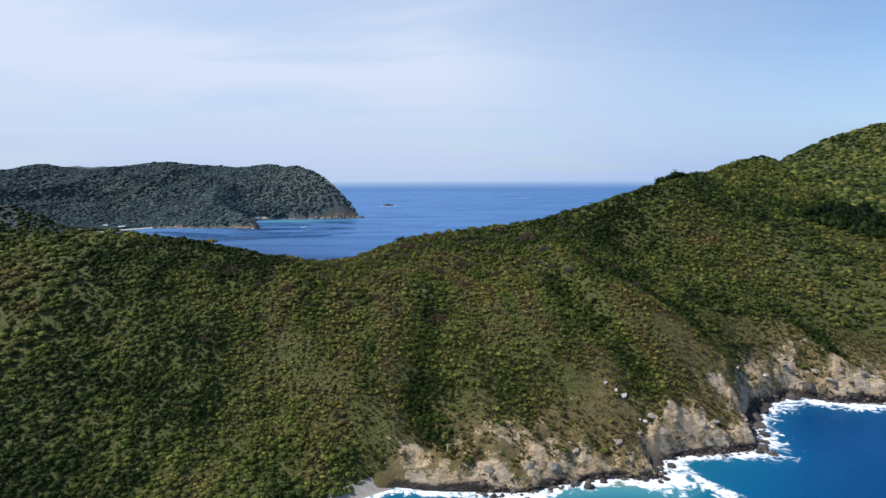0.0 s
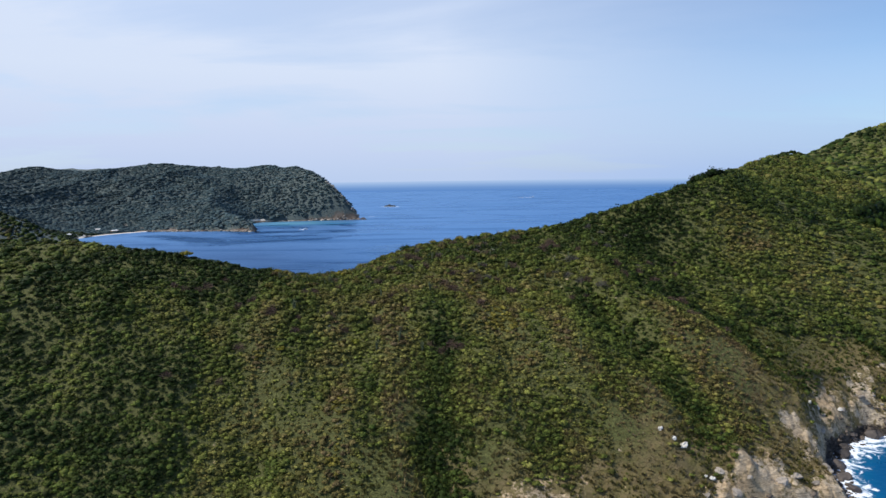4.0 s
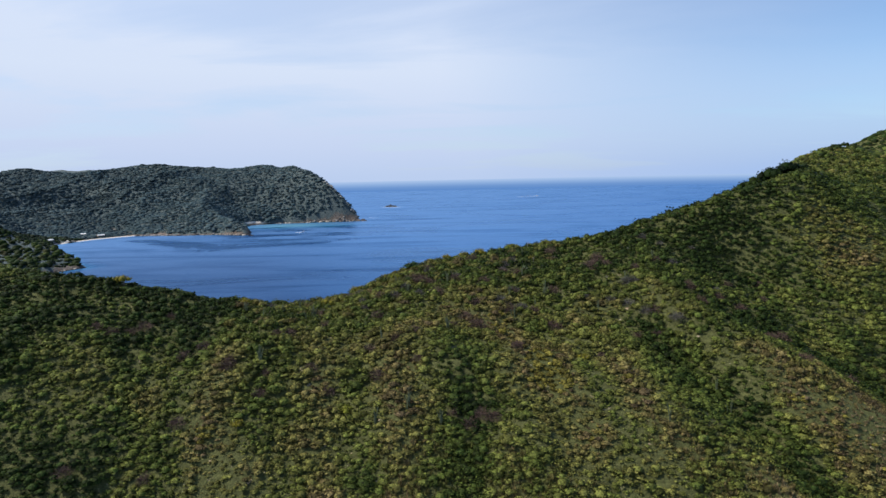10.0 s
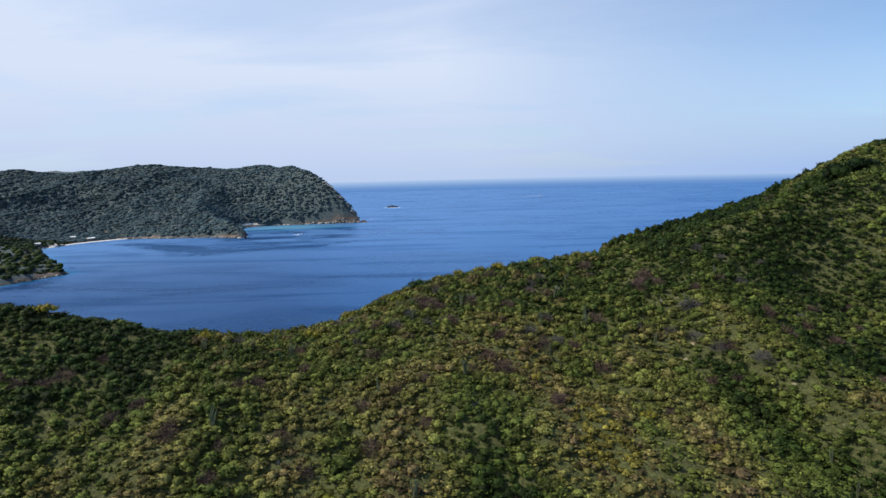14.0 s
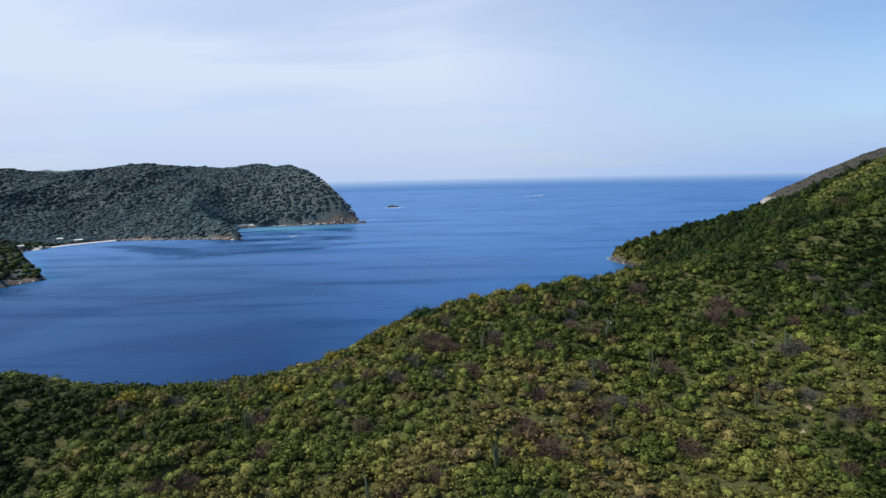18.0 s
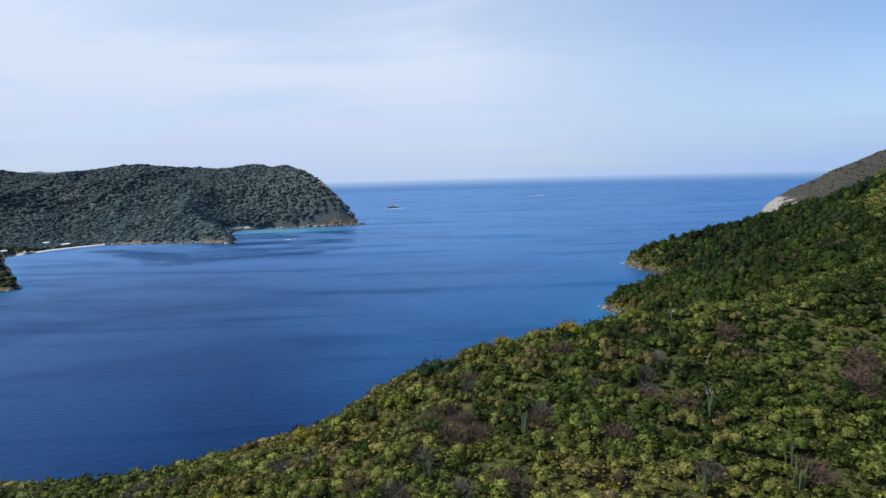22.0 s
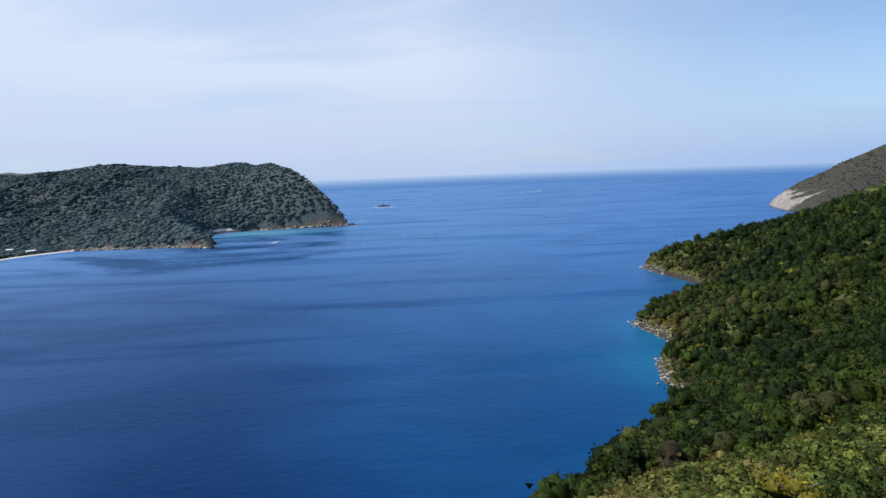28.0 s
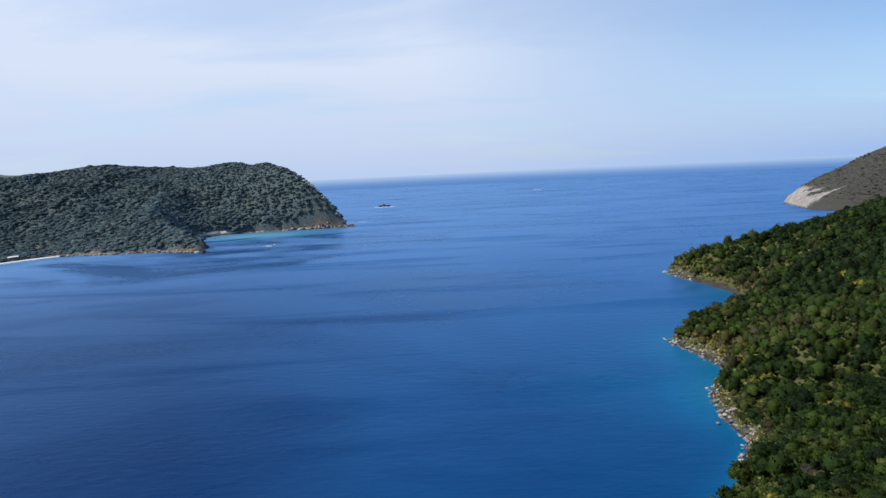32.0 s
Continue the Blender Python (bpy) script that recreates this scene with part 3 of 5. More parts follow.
# ---- scrub ----
def foliage(name, stops, own=False, rough=0.6, spread=0.9, grain=2.4, depth=0.85):
    """Leaves: colour by the plant, lighter and darker from leaf to leaf."""
    m, add, link, b = material(name)
    if own:
        fac = add("ShaderNodeObjectInfo").outputs["Random"]
    else:
        fac = attribute(add, "plant")
    col = ramp(add, link, fac, stops)
    leaf = add("ShaderNodeNewGeometry").outputs["Random Per Island"]
    hsv = add("ShaderNodeHueSaturation")
    value = math_node(add, link, "ADD", math_node(add, link, "MULTIPLY", leaf, spread), 1.0 - spread / 2)
    # single leaves and twigs within each spray
    fine = tex(add, link, "ShaderNodeTexNoise", grain, 3.0, 0.7)[0]
    value = math_node(add, link, "MULTIPLY", value, ramp(add, link, fine, [(0.34, (1 - 0.75 * depth,) * 3), (0.5, (1 - 0.15 * depth,) * 3), (0.68, (1 + 0.8 * depth,) * 3)]))
    link(value, hsv.inputs["Value"])
    bump(add, link, b, fine, 0.9, 0.5 / grain)
    link(col, hsv.inputs["Color"])
    link(hsv.outputs[0], b.inputs["Base Color"])
    b.inputs["Roughness"].default_value = rough
    b.inputs["Specular IOR Level"].default_value = 0.08
    through_leaf = add("ShaderNodeBsdfTranslucent")
    link(hsv.outputs[0], through_leaf.inputs["Color"])
    both = add("ShaderNodeMixShader")
    both.inputs[0].default_value = 0.14
    link(b.outputs[0], both.inputs[1])
    link(through_leaf.outputs[0], both.inputs[2])
    out = [n for n in m.node_tree.nodes if n.type == "OUTPUT_MATERIAL"][0]
    link(both.outputs[0], out.inputs[0])
    return m


GREENS = [(0.0, (0.024, 0.040, 0.008)), (0.25, (0.073, 0.096, 0.019)), (0.5, (0.117, 0.128, 0.028)), (0.72, (0.146, 0.133, 0.037)), (0.88, (0.134, 0.103, 0.040)), (0.95, (0.112, 0.082, 0.042)), (1.0, (0.159, 0.138, 0.027))]
WOOD_GREENS = [(0.0, (0.008, 0.018, 0.003)), (0.22, (0.017, 0.031, 0.005)), (0.45, (0.030, 0.049, 0.006)), (0.65, (0.047, 0.054, 0.013)), (0.82, (0.050, 0.044, 0.019)), (0.93, (0.050, 0.041, 0.023)), (1.0, (0.089, 0.088, 0.012))]
# distance haze is painted into these bluish leaf colours
FAR_HAZE_GREENS = [(0.0, (0.042, 0.068, 0.073)), (0.4, (0.060, 0.099, 0.110)), (0.7, (0.070, 0.108, 0.115)), (0.9, (0.078, 0.107, 0.110)), (1.0, (0.085, 0.114, 0.113))]
slope_leaves = foliage("slope scrub leaves", GREENS, spread=1.4, grain=2.8, depth=1.0)
wood_leaves = foliage("woodland canopy leaves", WOOD_GREENS, spread=1.15, grain=3.0, depth=1.0)
scrub_leaves = foliage("scrub leaves", GREENS, spread=1.45, grain=3.6, depth=1.1)
far_hazy_leaves = foliage("hazy woodland leaves", FAR_HAZE_GREENS, spread=0.25, grain=0.1, depth=0.25)
rng = np.random.default_rng(7)


def blob(rings, sides, lumps, seed):
    """A closed lumpy crown, flat below: vertices and triangles."""
    r = np.random.default_rng(seed)
    v = [(0, 0, 1.0)]
    for k in range(1, rings + 1):
        a = math.pi * 0.62 * k / rings
        for j in range(sides):
            u = 2 * math.pi * (j + 0.5 * (k % 2)) / sides
            v.append((math.sin(a) * math.cos(u), math.sin(a) * math.sin(u), math.cos(a)))
    v = np.array(v) * (1 + lumps * (r.random((len(v), 1)) - 0.5))
    f = [(0, 1 + j, 1 + (j + 1) % sides) for j in range(sides)]
    for k in range(rings - 1):
        for j in range(sides):
            a, b2 = 1 + k * sides + j, 1 + k * sides + (j + 1) % sides
            c, d = a + sides, b2 + sides
            f += [(a, c, d), (a, d, b2)]
    return v, np.array(f)


def leafy(cards, seed, size=0.3, lobes=4, rings=2, sides=4, core=0.6, feather=0.6, width=0.24):
    """A bush of unit radius: small rounded hearts of wood and shade leaves, and many leaf sprays standing out of them."""
    r = np.random.default_rng(seed)
    vs, fs, n = [], [], 0
    centres, radii = [], []
    for k in range(lobes):
        u = 2 * math.pi * (k + 0.6 * r.random()) / max(1, lobes - 1)
        out = 0.0 if k == 0 else 0.42 + 0.2 * r.random()
        c = np.array([out * math.cos(u), out * math.sin(u), 0.38 if k == 0 else 0.02 + 0.34 * r.random()])
        rad = (0.6 if lobes > 2 else 0.75 if lobes == 2 else 0.92) * (0.7 + 0.5 * r.random())
        v, f = blob(rings, sides, 0.35, seed * 10 + k)
        vs.append(v * rad * core + c)
        fs.append(f + n)
        n += len(v)
        centres.append(c)
        radii.append(rad)
    which = r.integers(0, lobes, cards)
    d = r.normal(size=(cards, 3))
    d[:, 2] = np.abs(d[:, 2]) * 0.9 - 0.2
    d /= np.linalg.norm(d, axis=1)[:, None]
    c = np.array(centres)[which] + d * (np.array(radii)[which] * (0.45 + 0.5 * r.random(cards) ** 0.6))[:, None]
    way = d * feather + r.normal(size=(cards, 3)) * 0.55 + np.array([0, 0, 0.15])
    way /= np.linalg.norm(way, axis=1)[:, None]
    side = np.cross(way, r.normal(size=(cards, 3)))
    side /= np.linalg.norm(side, axis=1)[:, None]
    s = size * (0.6 + 0.8 * r.random((cards, 1)))
    tri = np.stack([c - side * s * width - way * s * 0.45, c + side * s * width - way * s * 0.35, c + way * s * 0.75], 1).reshape(-1, 3)
    return np.vstack(vs + [tri]), np.vstack(fs + [np.arange(cards * 3).reshape(-1, 3) + n])


def plant_mesh(name, protos, place, scale, turn, plant, mat):
    """One mesh of many plants; place (n,3), scale (n,3), turn (n,), plant (n,) in 0..1."""
    vs, fs, at, base = [], [], [], 0
    which = np.arange(len(place)) % len(protos)
    for k, (v, f) in enumerate(protos):
        m = which == k
        n = int(m.sum())
        if not n:
            continue
        c, s = np.cos(turn[m])[:, None], np.sin(turn[m])[:, None]
        sc, p = scale[m], place[m]
        x = (v[None, :, 0] * c - v[None, :, 1] * s) * sc[:, :1] + p[:, :1]
        y = (v[None, :, 0] * s + v[None, :, 1] * c) * sc[:, 1:2] + p[:, 1:2]
        z = v[None, :, 2] * sc[:, 2:] + p[:, 2:]
        vs.append(np.stack([x, y, z], -1).reshape(-1, 3))
        fs.append((f[None] + (np.arange(n) * len(v))[:, None, None]).reshape(-1, 3) + base)
        at.append(np.repeat(plant[m], len(v)))
        base += n * len(v)
    me = bpy.data.meshes.new(name)
    fill(me, np.vstack(vs), np.vstack(fs))
    me.attributes.new("plant", "FLOAT", "POINT").data.foreach_set("value", np.concatenate(at).astype(np.float32))
    me.materials.append(mat)
    return me


def scatter(box, step, jitter=2.0):
    x0, y0, x1, y1 = box
    gx, gy = np.meshgrid(np.arange(x0, x1, step), np.arange(y0, y1, step))
    x, y = gx.ravel(), gy.ravel()
    return x + (rng.random(x.size) - 0.5) * step * jitter, y + (rng.random(x.size) - 0.5) * step * jitter


def kinds(x, y):
    """Which plant grows where: patches of green, olive and leafless scrub; some light and shade goes into the tone."""
    patch = fbm(x, y, 44, 81, 3) * 0.65 + fbm(x, y, 9, 87, 3) * 0.5
    streak = np.clip((305 - y) / 30, 0, 1) * vnoise(x + 0.12 * y, y * 0.2, 9, 91) * 0.8
    # darker leaves behind the crest and to the far left, dry olive scrub on the seaward slope
    place = -0.5 * np.clip((y - 326) / 22, 0, 1) * np.clip((420 - y) / 20, 0, 1) * np.clip((x + 4) / 26, 0, 1) * np.clip((140 - x) / 20, 0, 1) - 0.22 * np.clip((-70 - x) / 40, 0, 1) * np.clip((330 - y) / 20, 0, 1) + 0.12 * np.clip((300 - y) / 30, 0, 1) * np.clip((150 - x) / 30, -1, 1) * np.clip((x + 90) / 40, -0.5, 1)
    # lit spur faces painted as paler leaves over low scrub; gullies hold darker bushes
    lines = np.clip((316 - y) / 10, 0, 1) * (0.16 * nearness(SPURS, x, y, 9) - 0.34 * nearness(GULLIES, x, y, 7))
    # dry brown bushes just above the stones of the bay
    shore = (y > 440) & (y < 960) & (x > 40) & (x < 330)
    belt = np.zeros(np.shape(x))
    if shore.any():
        belt[shore] = np.clip(1.3 - near.shore(x[shore], y[shore]) / 11, 0, 1)
    place = place * (1 - belt) + 0.42 * belt
    # headland shade painted as leaf tone: darker to the left, lighter to the right
    place = place - 0.32 * np.clip((-560 - x) / 200, 0, 1) + 0.2 * np.clip((x + 520) / 120, 0, 1) * (y > 1200)
    return np.clip(0.42 + patch + streak + place + lines - 0.1 * (y > 410) - 0.12 * np.clip((x - 130) / 50, 0, 1) + (rng.random(x.size) - 0.5) * np.where(y < 300, 0.18, np.where(y < 410, 0.36, 0.45)), 0, 1)


def grow(name, label, category, box, step, size, protos, mat, keep, height, flat=0.8, sink=0.35, smooth=False):
    x, y = scatter(box, step)
    k = keep(x, y)
    x, y = x[k], y[k]
    z = height(x, y)
    r = size * (0.5 + 1.2 * rng.random(x.size) ** 2.4) * (1.1 + 1.0 * np.maximum(fbm(x, y, 10, 55, 3), -0.1))
    slope = np.clip((316 - y) / 10, 0, 1)
    r = r * (1 + slope * (0.4 * nearness(GULLIES, x, y, 6) - 0.34 * nearness(SPURS, x, y, 8)))
    r = np.minimum(r, size * 1.7)
    tall = r * flat * (0.55 + 0.95 * rng.random(x.size))
    place = np.stack([x, y, z + tall * sink], 1)
    me = plant_mesh(name, protos, place, np.stack([r, r, tall], 1), rng.random(x.size) * 6.283, kinds(x, y), mat)
    ob = new(name, me)
    if smooth:
        me.shade_smooth()
    return tagged(ob, label, category, kind="stuff")


rich = [leafy(70, 100 + k, 0.20, 2, core=0.66, width=0.5) for k in range(10)]
middle = [leafy(32, 200 + k, 0.2, 2, core=0.78, width=0.6) for k in range(8)]
bushy = [leafy(22, 250 + k, 0.34, 1, core=0.68, width=0.5) for k in range(10)]
light_ = [leafy(20, 300 + k, 0.32, 1, core=0.72, width=0.55) for k in range(6)]
tiny = [leafy(15, 400 + k, 0.34, 1, core=0.74, feather=0.4, width=0.55) for k in range(6)]
low = [leafy(28, 600 + k, 0.17, 1, width=0.55) for k in range(6)]
canopy = [leafy(120, 500 + k, 0.125, 3, core=0.72, width=0.6) for k in range(8)]
round_crown = [blob(2, 4, 0.5, 700 + k) for k in range(8)]


# ---- where the plants stand that differ from the scrub round them ----
spot_pick = random.Random(17)
YELLOW_SPOTS = [(96, 600, 3.4), (6, 372, 2.6), (113, 463, 3.2), (168, 653, 3.2), (-28, 349, 2.2), (-43, 345, 2.4), (57, 470, 3.0), (35, 412, 2.8), (46, 505, 2.8),
                          (182, 681, 3.4), (160, 716, 3.2), (90, 548, 3.2), (-64, 312, 2.2), (-75, 312, 2.2), (-51, 326, 2.0), (-113, 310, 2.4), (20, 376, 2.2), (-8, 368, 2.0),
                          (120, 430, 3.0), (75, 500, 2.8), (28, 440, 2.8), (140, 520, 3.0), (-35, 262, 1.6), (30, 285, 1.6), (-60, 255, 1.5), (60, 430, 3.0)]
RED_SPOTS = [(-19, 333, 2.0), (-23, 339, 1.9), (-16, 352, 1.9), (2, 361, 1.9), (-5, 337, 1.8), (-12, 323, 1.9), (34, 363, 2.0), (45, 341, 2.2), (49, 347, 2.2), (28, 325, 2.0),
             (-20, 342, 1.8), (-31, 307, 1.7), (-58, 286, 1.9), (-46, 274, 1.8), (-19, 290, 1.8), (-17, 277, 1.7), (-1, 259, 1.9), (-4, 257, 1.9), (11, 287, 1.7), (-51, 311, 1.7),
             (-57, 264, 1.8), (-81, 277, 1.8), (-99, 285, 1.8), (47, 344, 1.9), (-15, 335, 1.7), (2, 258, 1.8), (-55, 289, 1.7), (-8, 260, 1.6)]
for k in range(50):
    px = spot_pick.uniform(-110, 110)
    RED_SPOTS.append((px, spot_pick.uniform(235, 300) + max(0, min(1, (px + 58) / 40)) * 45, spot_pick.uniform(1.3, 2.1)))
GREY_SPOTS = [(spot_pick.uniform(-70, 90), spot_pick.uniform(300, 365)) for k in range(40)] + [(spot_pick.uniform(30, 170), spot_pick.uniform(440, 640)) for k in range(34)]


def clear_of(x, y):
    """No scrub under the plants that have their own spots."""
    free = np.ones(x.size, bool)
    for px, py, *own in YELLOW_SPOTS + RED_SPOTS + GREY_SPOTS:
        free &= np.hypot(x - px, y - py) > (own[0] if own else 1.6) * 0.8
    return free


def scrub_here(x, y):
    """Scrub thins out towards the bare rock of the shore."""
    b = near_bare(x, y)
    d = near.shore(x, y)
    seaward = (y < 300) & (x > -28)
    thin = np.where(seaward, np.clip((d - 22) / 17 + 1.8 * fbm(x, y, 14, 95) + 0.8 * nearness(GULLIES, x, y, 6), 0.07, 1), 1)
    return (d > 2.5) & (b < 0.42) & (rng.random(x.size) < thin) & clear_of(x, y)


def apart_from(box):
    return lambda x, y: scrub_here(x, y) & ~((x > box[0]) & (x < box[2]) & (y > box[1]) & (y < box[3]))


CREST_BOX = (-80, 284, 80, 410)
grow("crest_scrub", "dense low scrub in mixed greens and browns on the crest", "scrub", CREST_BOX, 1.5, 1.5, rich, scrub_leaves, scrub_here, near_height, 0.6, 0.1)
grow("ridge_scrub", "dense low scrub in mixed greens and browns covering the ridge", "scrub", (-150, 262, 185, 410), 1.32, 1.4, bushy, slope_leaves, apart_from(CREST_BOX), near_height, 0.46, 0.1)
FLANK_BOX = (-110, 205, 110, 262)
grow("flank_scrub", "thick green and olive scrub high on the seaward slope", "scrub", FLANK_BOX, 1.15, 1.2, bushy, slope_leaves, scrub_here, near_height, 0.42, 0.1)
grow("slope_scrub", "thick green and olive scrub down the seaward slope", "scrub", (-150, 60, 330, 262), 1.3, 1.35, light_, slope_leaves, apart_from(FLANK_BOX), near_height, 0.4, 0.1)
grow("valley_scrub", "dark green scrub on the upper flank of the ridge", "scrub", (185, 262, 420, 470), 2.3, 2.0, tiny, slope_leaves, scrub_here, near_height, 0.42, 0.1)
grow("west_scrub", "green scrub on the slope beside the saddle", "scrub", (-330, 60, -150, 330), 2.2, 2.1, tiny, slope_leaves, scrub_here, near_height, 0.42, 0.1)
grow("back_scrub", "green scrub on the slope behind the saddle", "scrub", (-330, 330, -150, 440), 4.5, 3.0, tiny, scrub_leaves, scrub_here, near_height)
WOODS_BOX = (-60, 410, 160, 570)
grow("bay_woods", "dark green low woodland above the bay shore", "woodland", WOODS_BOX, 3.4, 3.1, canopy, wood_leaves, scrub_here, near_height, 0.8)
grow("bay_underwood", "dark green undergrowth between the trees above the bay", "undergrowth", WOODS_BOX, 3.4, 1.9, low, wood_leaves, scrub_here, near_height, 0.8)
grow("inner_woods", "dark green woodland on the flank above the bay", "woodland", (-150, 410, 330, 640), 3.6, 3.2, middle, wood_leaves, lambda x, y: apart_from(WOODS_BOX)(x, y) & (near_height(x, y) < 74), near_height, 0.85)
grow("hilltop_scrub", "dense green and olive scrub on the rounded hilltop", "scrub", (140, 410, 330, 640), 2.6, 2.3, light_, slope_leaves, lambda x, y: scrub_here(x, y) & (near_height(x, y) >= 74), near_height, 0.5, 0.1)
grow("point_woods", "dark green low woodland on the point in the bay", "woodland", (60, 640, 330, 960), 3.6, 3.3, middle, wood_leaves, scrub_here, near_height, 0.85)


def shore_scrub_here(x, y):
    d = near.shore(x, y)
    return (d > 1.5) & (d < 17) & (near_bare(x, y) + 0.5 * fbm(x, y, 6, 98) < 0.5)


grow("shore_scrub", "low brown and olive bushes above the stones of the bay", "scrub", (40, 470, 240, 930), 1.7, 1.5, bushy, slope_leaves, shore_scrub_here, near_height, 0.6, 0.1)
grow("upper_woods", "green scrub and woodland on the high hill", "woodland", (330, 300, 700, 1000), 3.9, 2.8, round_crown, slope_leaves, scrub_here, near_height, 0.5, 0.1, True)


def head_here(x, y):
    d = head.shore(x, y)
    bare = 6 + 10 * fbm(x, y, 40, 6)
    steep = np.where((x > -330) & (y > 1500), head_height(x, y) > 17 + 16 * fbm(x, y, 30, 66), True)
    beach = (np.hypot(x + 625, y - 1290) < 90) & (d < 12)
    return (d > np.maximum(bare, 4.5)) & ~beach & steep


grow("headland_woods", "dark green woodland covering the headland across the bay", "woodland", (-1350, 1240, -200, 1905), 4.7, 4.1, round_crown, far_hazy_leaves, head_here, head_height, 0.28, 0.1, True)
grow("spur_woods", "dark green woodland on the low spur by the beach", "woodland", (-950, 700, -430, 1240), 4.6, 3.0, round_crown, wood_leaves, head_here, head_height, 0.55, 0.15, True)
grow("cape_scrub", "dry dark scrub on the far cape", "scrub", (690, 1420, 1250, 1900), 6.0, 2.3, round_crown, foliage("dry scrub leaves", [(0.0, (0.040, 0.042, 0.035)), (0.6, (0.060, 0.055, 0.045)), (1.0, (0.078, 0.068, 0.056))], spread=0.2, grain=0.2, depth=0.4),
     lambda x, y: (cape.shore(x, y) > 20) & (cape_cliff(x, y, cape_height(x, y)) < 0.3) & (rng.random(x.size) < 0.8), cape_height, 0.3, 0.05, True)


# dry grass and low tufts on the open ground above the sea
def tuft(seed):
    r = np.random.default_rng(seed)
    n = 12
    u, out = r.random(n) * 6.283, 0.25 + 0.5 * r.random(n)
    foot = np.stack([np.cos(u) * out * 0.6, np.sin(u) * out * 0.6, 0 * u], 1)
    tip = np.stack([np.cos(u) * out * 1.3, np.sin(u) * out * 1.3, 0.6 + 0.6 * r.random(n)], 1)
    w = np.stack([-np.sin(u), np.cos(u), 0 * u], 1) * 0.22
    return np.stack([foot - w, foot + w, tip], 1).reshape(-1, 3), np.arange(n * 3).reshape(-1, 3)


grass_leaves = foliage("dry grass blades", [(0.0, (0.072, 0.090, 0.020)), (0.35, (0.128, 0.119, 0.035)), (0.65, (0.181, 0.142, 0.058)), (1.0, (0.217, 0.167, 0.087))], spread=0.7)


def grass_here(x, y):
    d = near.shore(x, y)
    return (d > 4) & (d < 46 + 40 * fbm(x, y, 20, 97)) & (near_bare(x, y) + 0.9 * fbm(x, y, 4, 99) < 0.45) & (y < 300)


grow("dry_grass", "tufts of dry yellow-brown grass above the rocks", "grass", (-28, 170, 290, 320), 1.0, 0.66, [tuft(k) for k in range(6)], grass_leaves, grass_here, near_height, 1.0, 0.0)


# ---- things: helpers ----
def part(name, me_or_bm, mat, parent=None, label=""):
    me = me_or_bm
    if isinstance(me, bmesh.types.BMesh):
        me = bpy.data.meshes.new(name)
        me_or_bm.to_mesh(me)
        me_or_bm.free()
    if mat and not me.materials:
        me.materials.append(mat)
    ob = new(name, me)
    if parent:
        ob.parent = parent
    return tagged(ob, label)


def thing(name, label, category, group="", at=None):
    ob = tagged(new(name), label, category, group)
    ob.empty_display_size = 0.3
    if at is not None:
        ob.matrix_basis = at
    return ob


def plain(name, colour, rough=0.8, spread=0.25, scale=1.5, relief=0.0):
    m, add, link, b = material(name)
    n = tex(add, link, "ShaderNodeTexNoise", scale, 6.0, 0.65)[0]
    link(ramp(add, link, n, [(0.3, tuple(c * (1 - spread) for c in colour)), (0.7, tuple(min(1, c * (1 + spread)) for c in colour))]), b.inputs["Base Color"])
    b.inputs["Roughness"].default_value = rough
    if relief:
        bump(add, link, b, n, 0.7, relief)
    return m


def limb(bm, a, b2, ra, rb, sides=5):
    """A tapered branch between two points."""
    a, b2 = Vector(a), Vector(b2)
    turn = (b2 - a).to_track_quat("Z", "Y").to_matrix()
    rings = []
    for p, r in ((a, ra), (b2, rb)):
        rings.append([bm.verts.new(p + turn @ Vector((math.cos(6.2832 * k / sides) * r, math.sin(6.2832 * k / sides) * r, 0))) for k in range(sides)])
    for k in range(sides):
        bm.faces.new((rings[0][k], rings[0][(k + 1) % sides], rings[1][(k + 1) % sides], rings[1][k]))
    bm.faces.new(rings[1])


def ground_at(x, y):
    return float(near_height(np.array([float(x)]), np.array([float(y)]))[0])


bark = plain("grey bark", (0.17, 0.135, 0.10), 0.9, 0.35, 6.0)


def mesh_of(name, v, f):
    return fill(bpy.data.meshes.new(name), np.asarray(v, float), np.asarray(f))


def trunk_mesh(seed, height=0.9, radius=0.07, limbs=4):
    r = random.Random(seed)
    bm = bmesh.new()
    top = (r.uniform(-0.1, 0.1), r.uniform(-0.1, 0.1), height * 0.5)
    limb(bm, (0, 0, -0.5), top, radius, radius * 0.75)
    for k in range(limbs):
        u = 6.283 * k / limbs + r.random()
        limb(bm, top, (math.cos(u) * 0.55, math.sin(u) * 0.55, height * r.uniform(0.75, 1.0)), radius * 0.6, radius * 0.25, 4)
    return bm


def make_tree(name, label, category, group, seed, leaves, cards=150, size=0.17, lobes=6):
    """A small tree or shrub of unit radius: trunk with limbs, and a crown of leaf sprays."""
    t = thing(name, label, category, group)
    part("trunk", trunk_mesh(seed), bark, t)
    v, f = leafy(cards, seed, size, lobes)
    v[:, 2] = v[:, 2] * 0.8 + 0.35
    part("crown", mesh_of("crown", v, f), leaves, t)
    return t


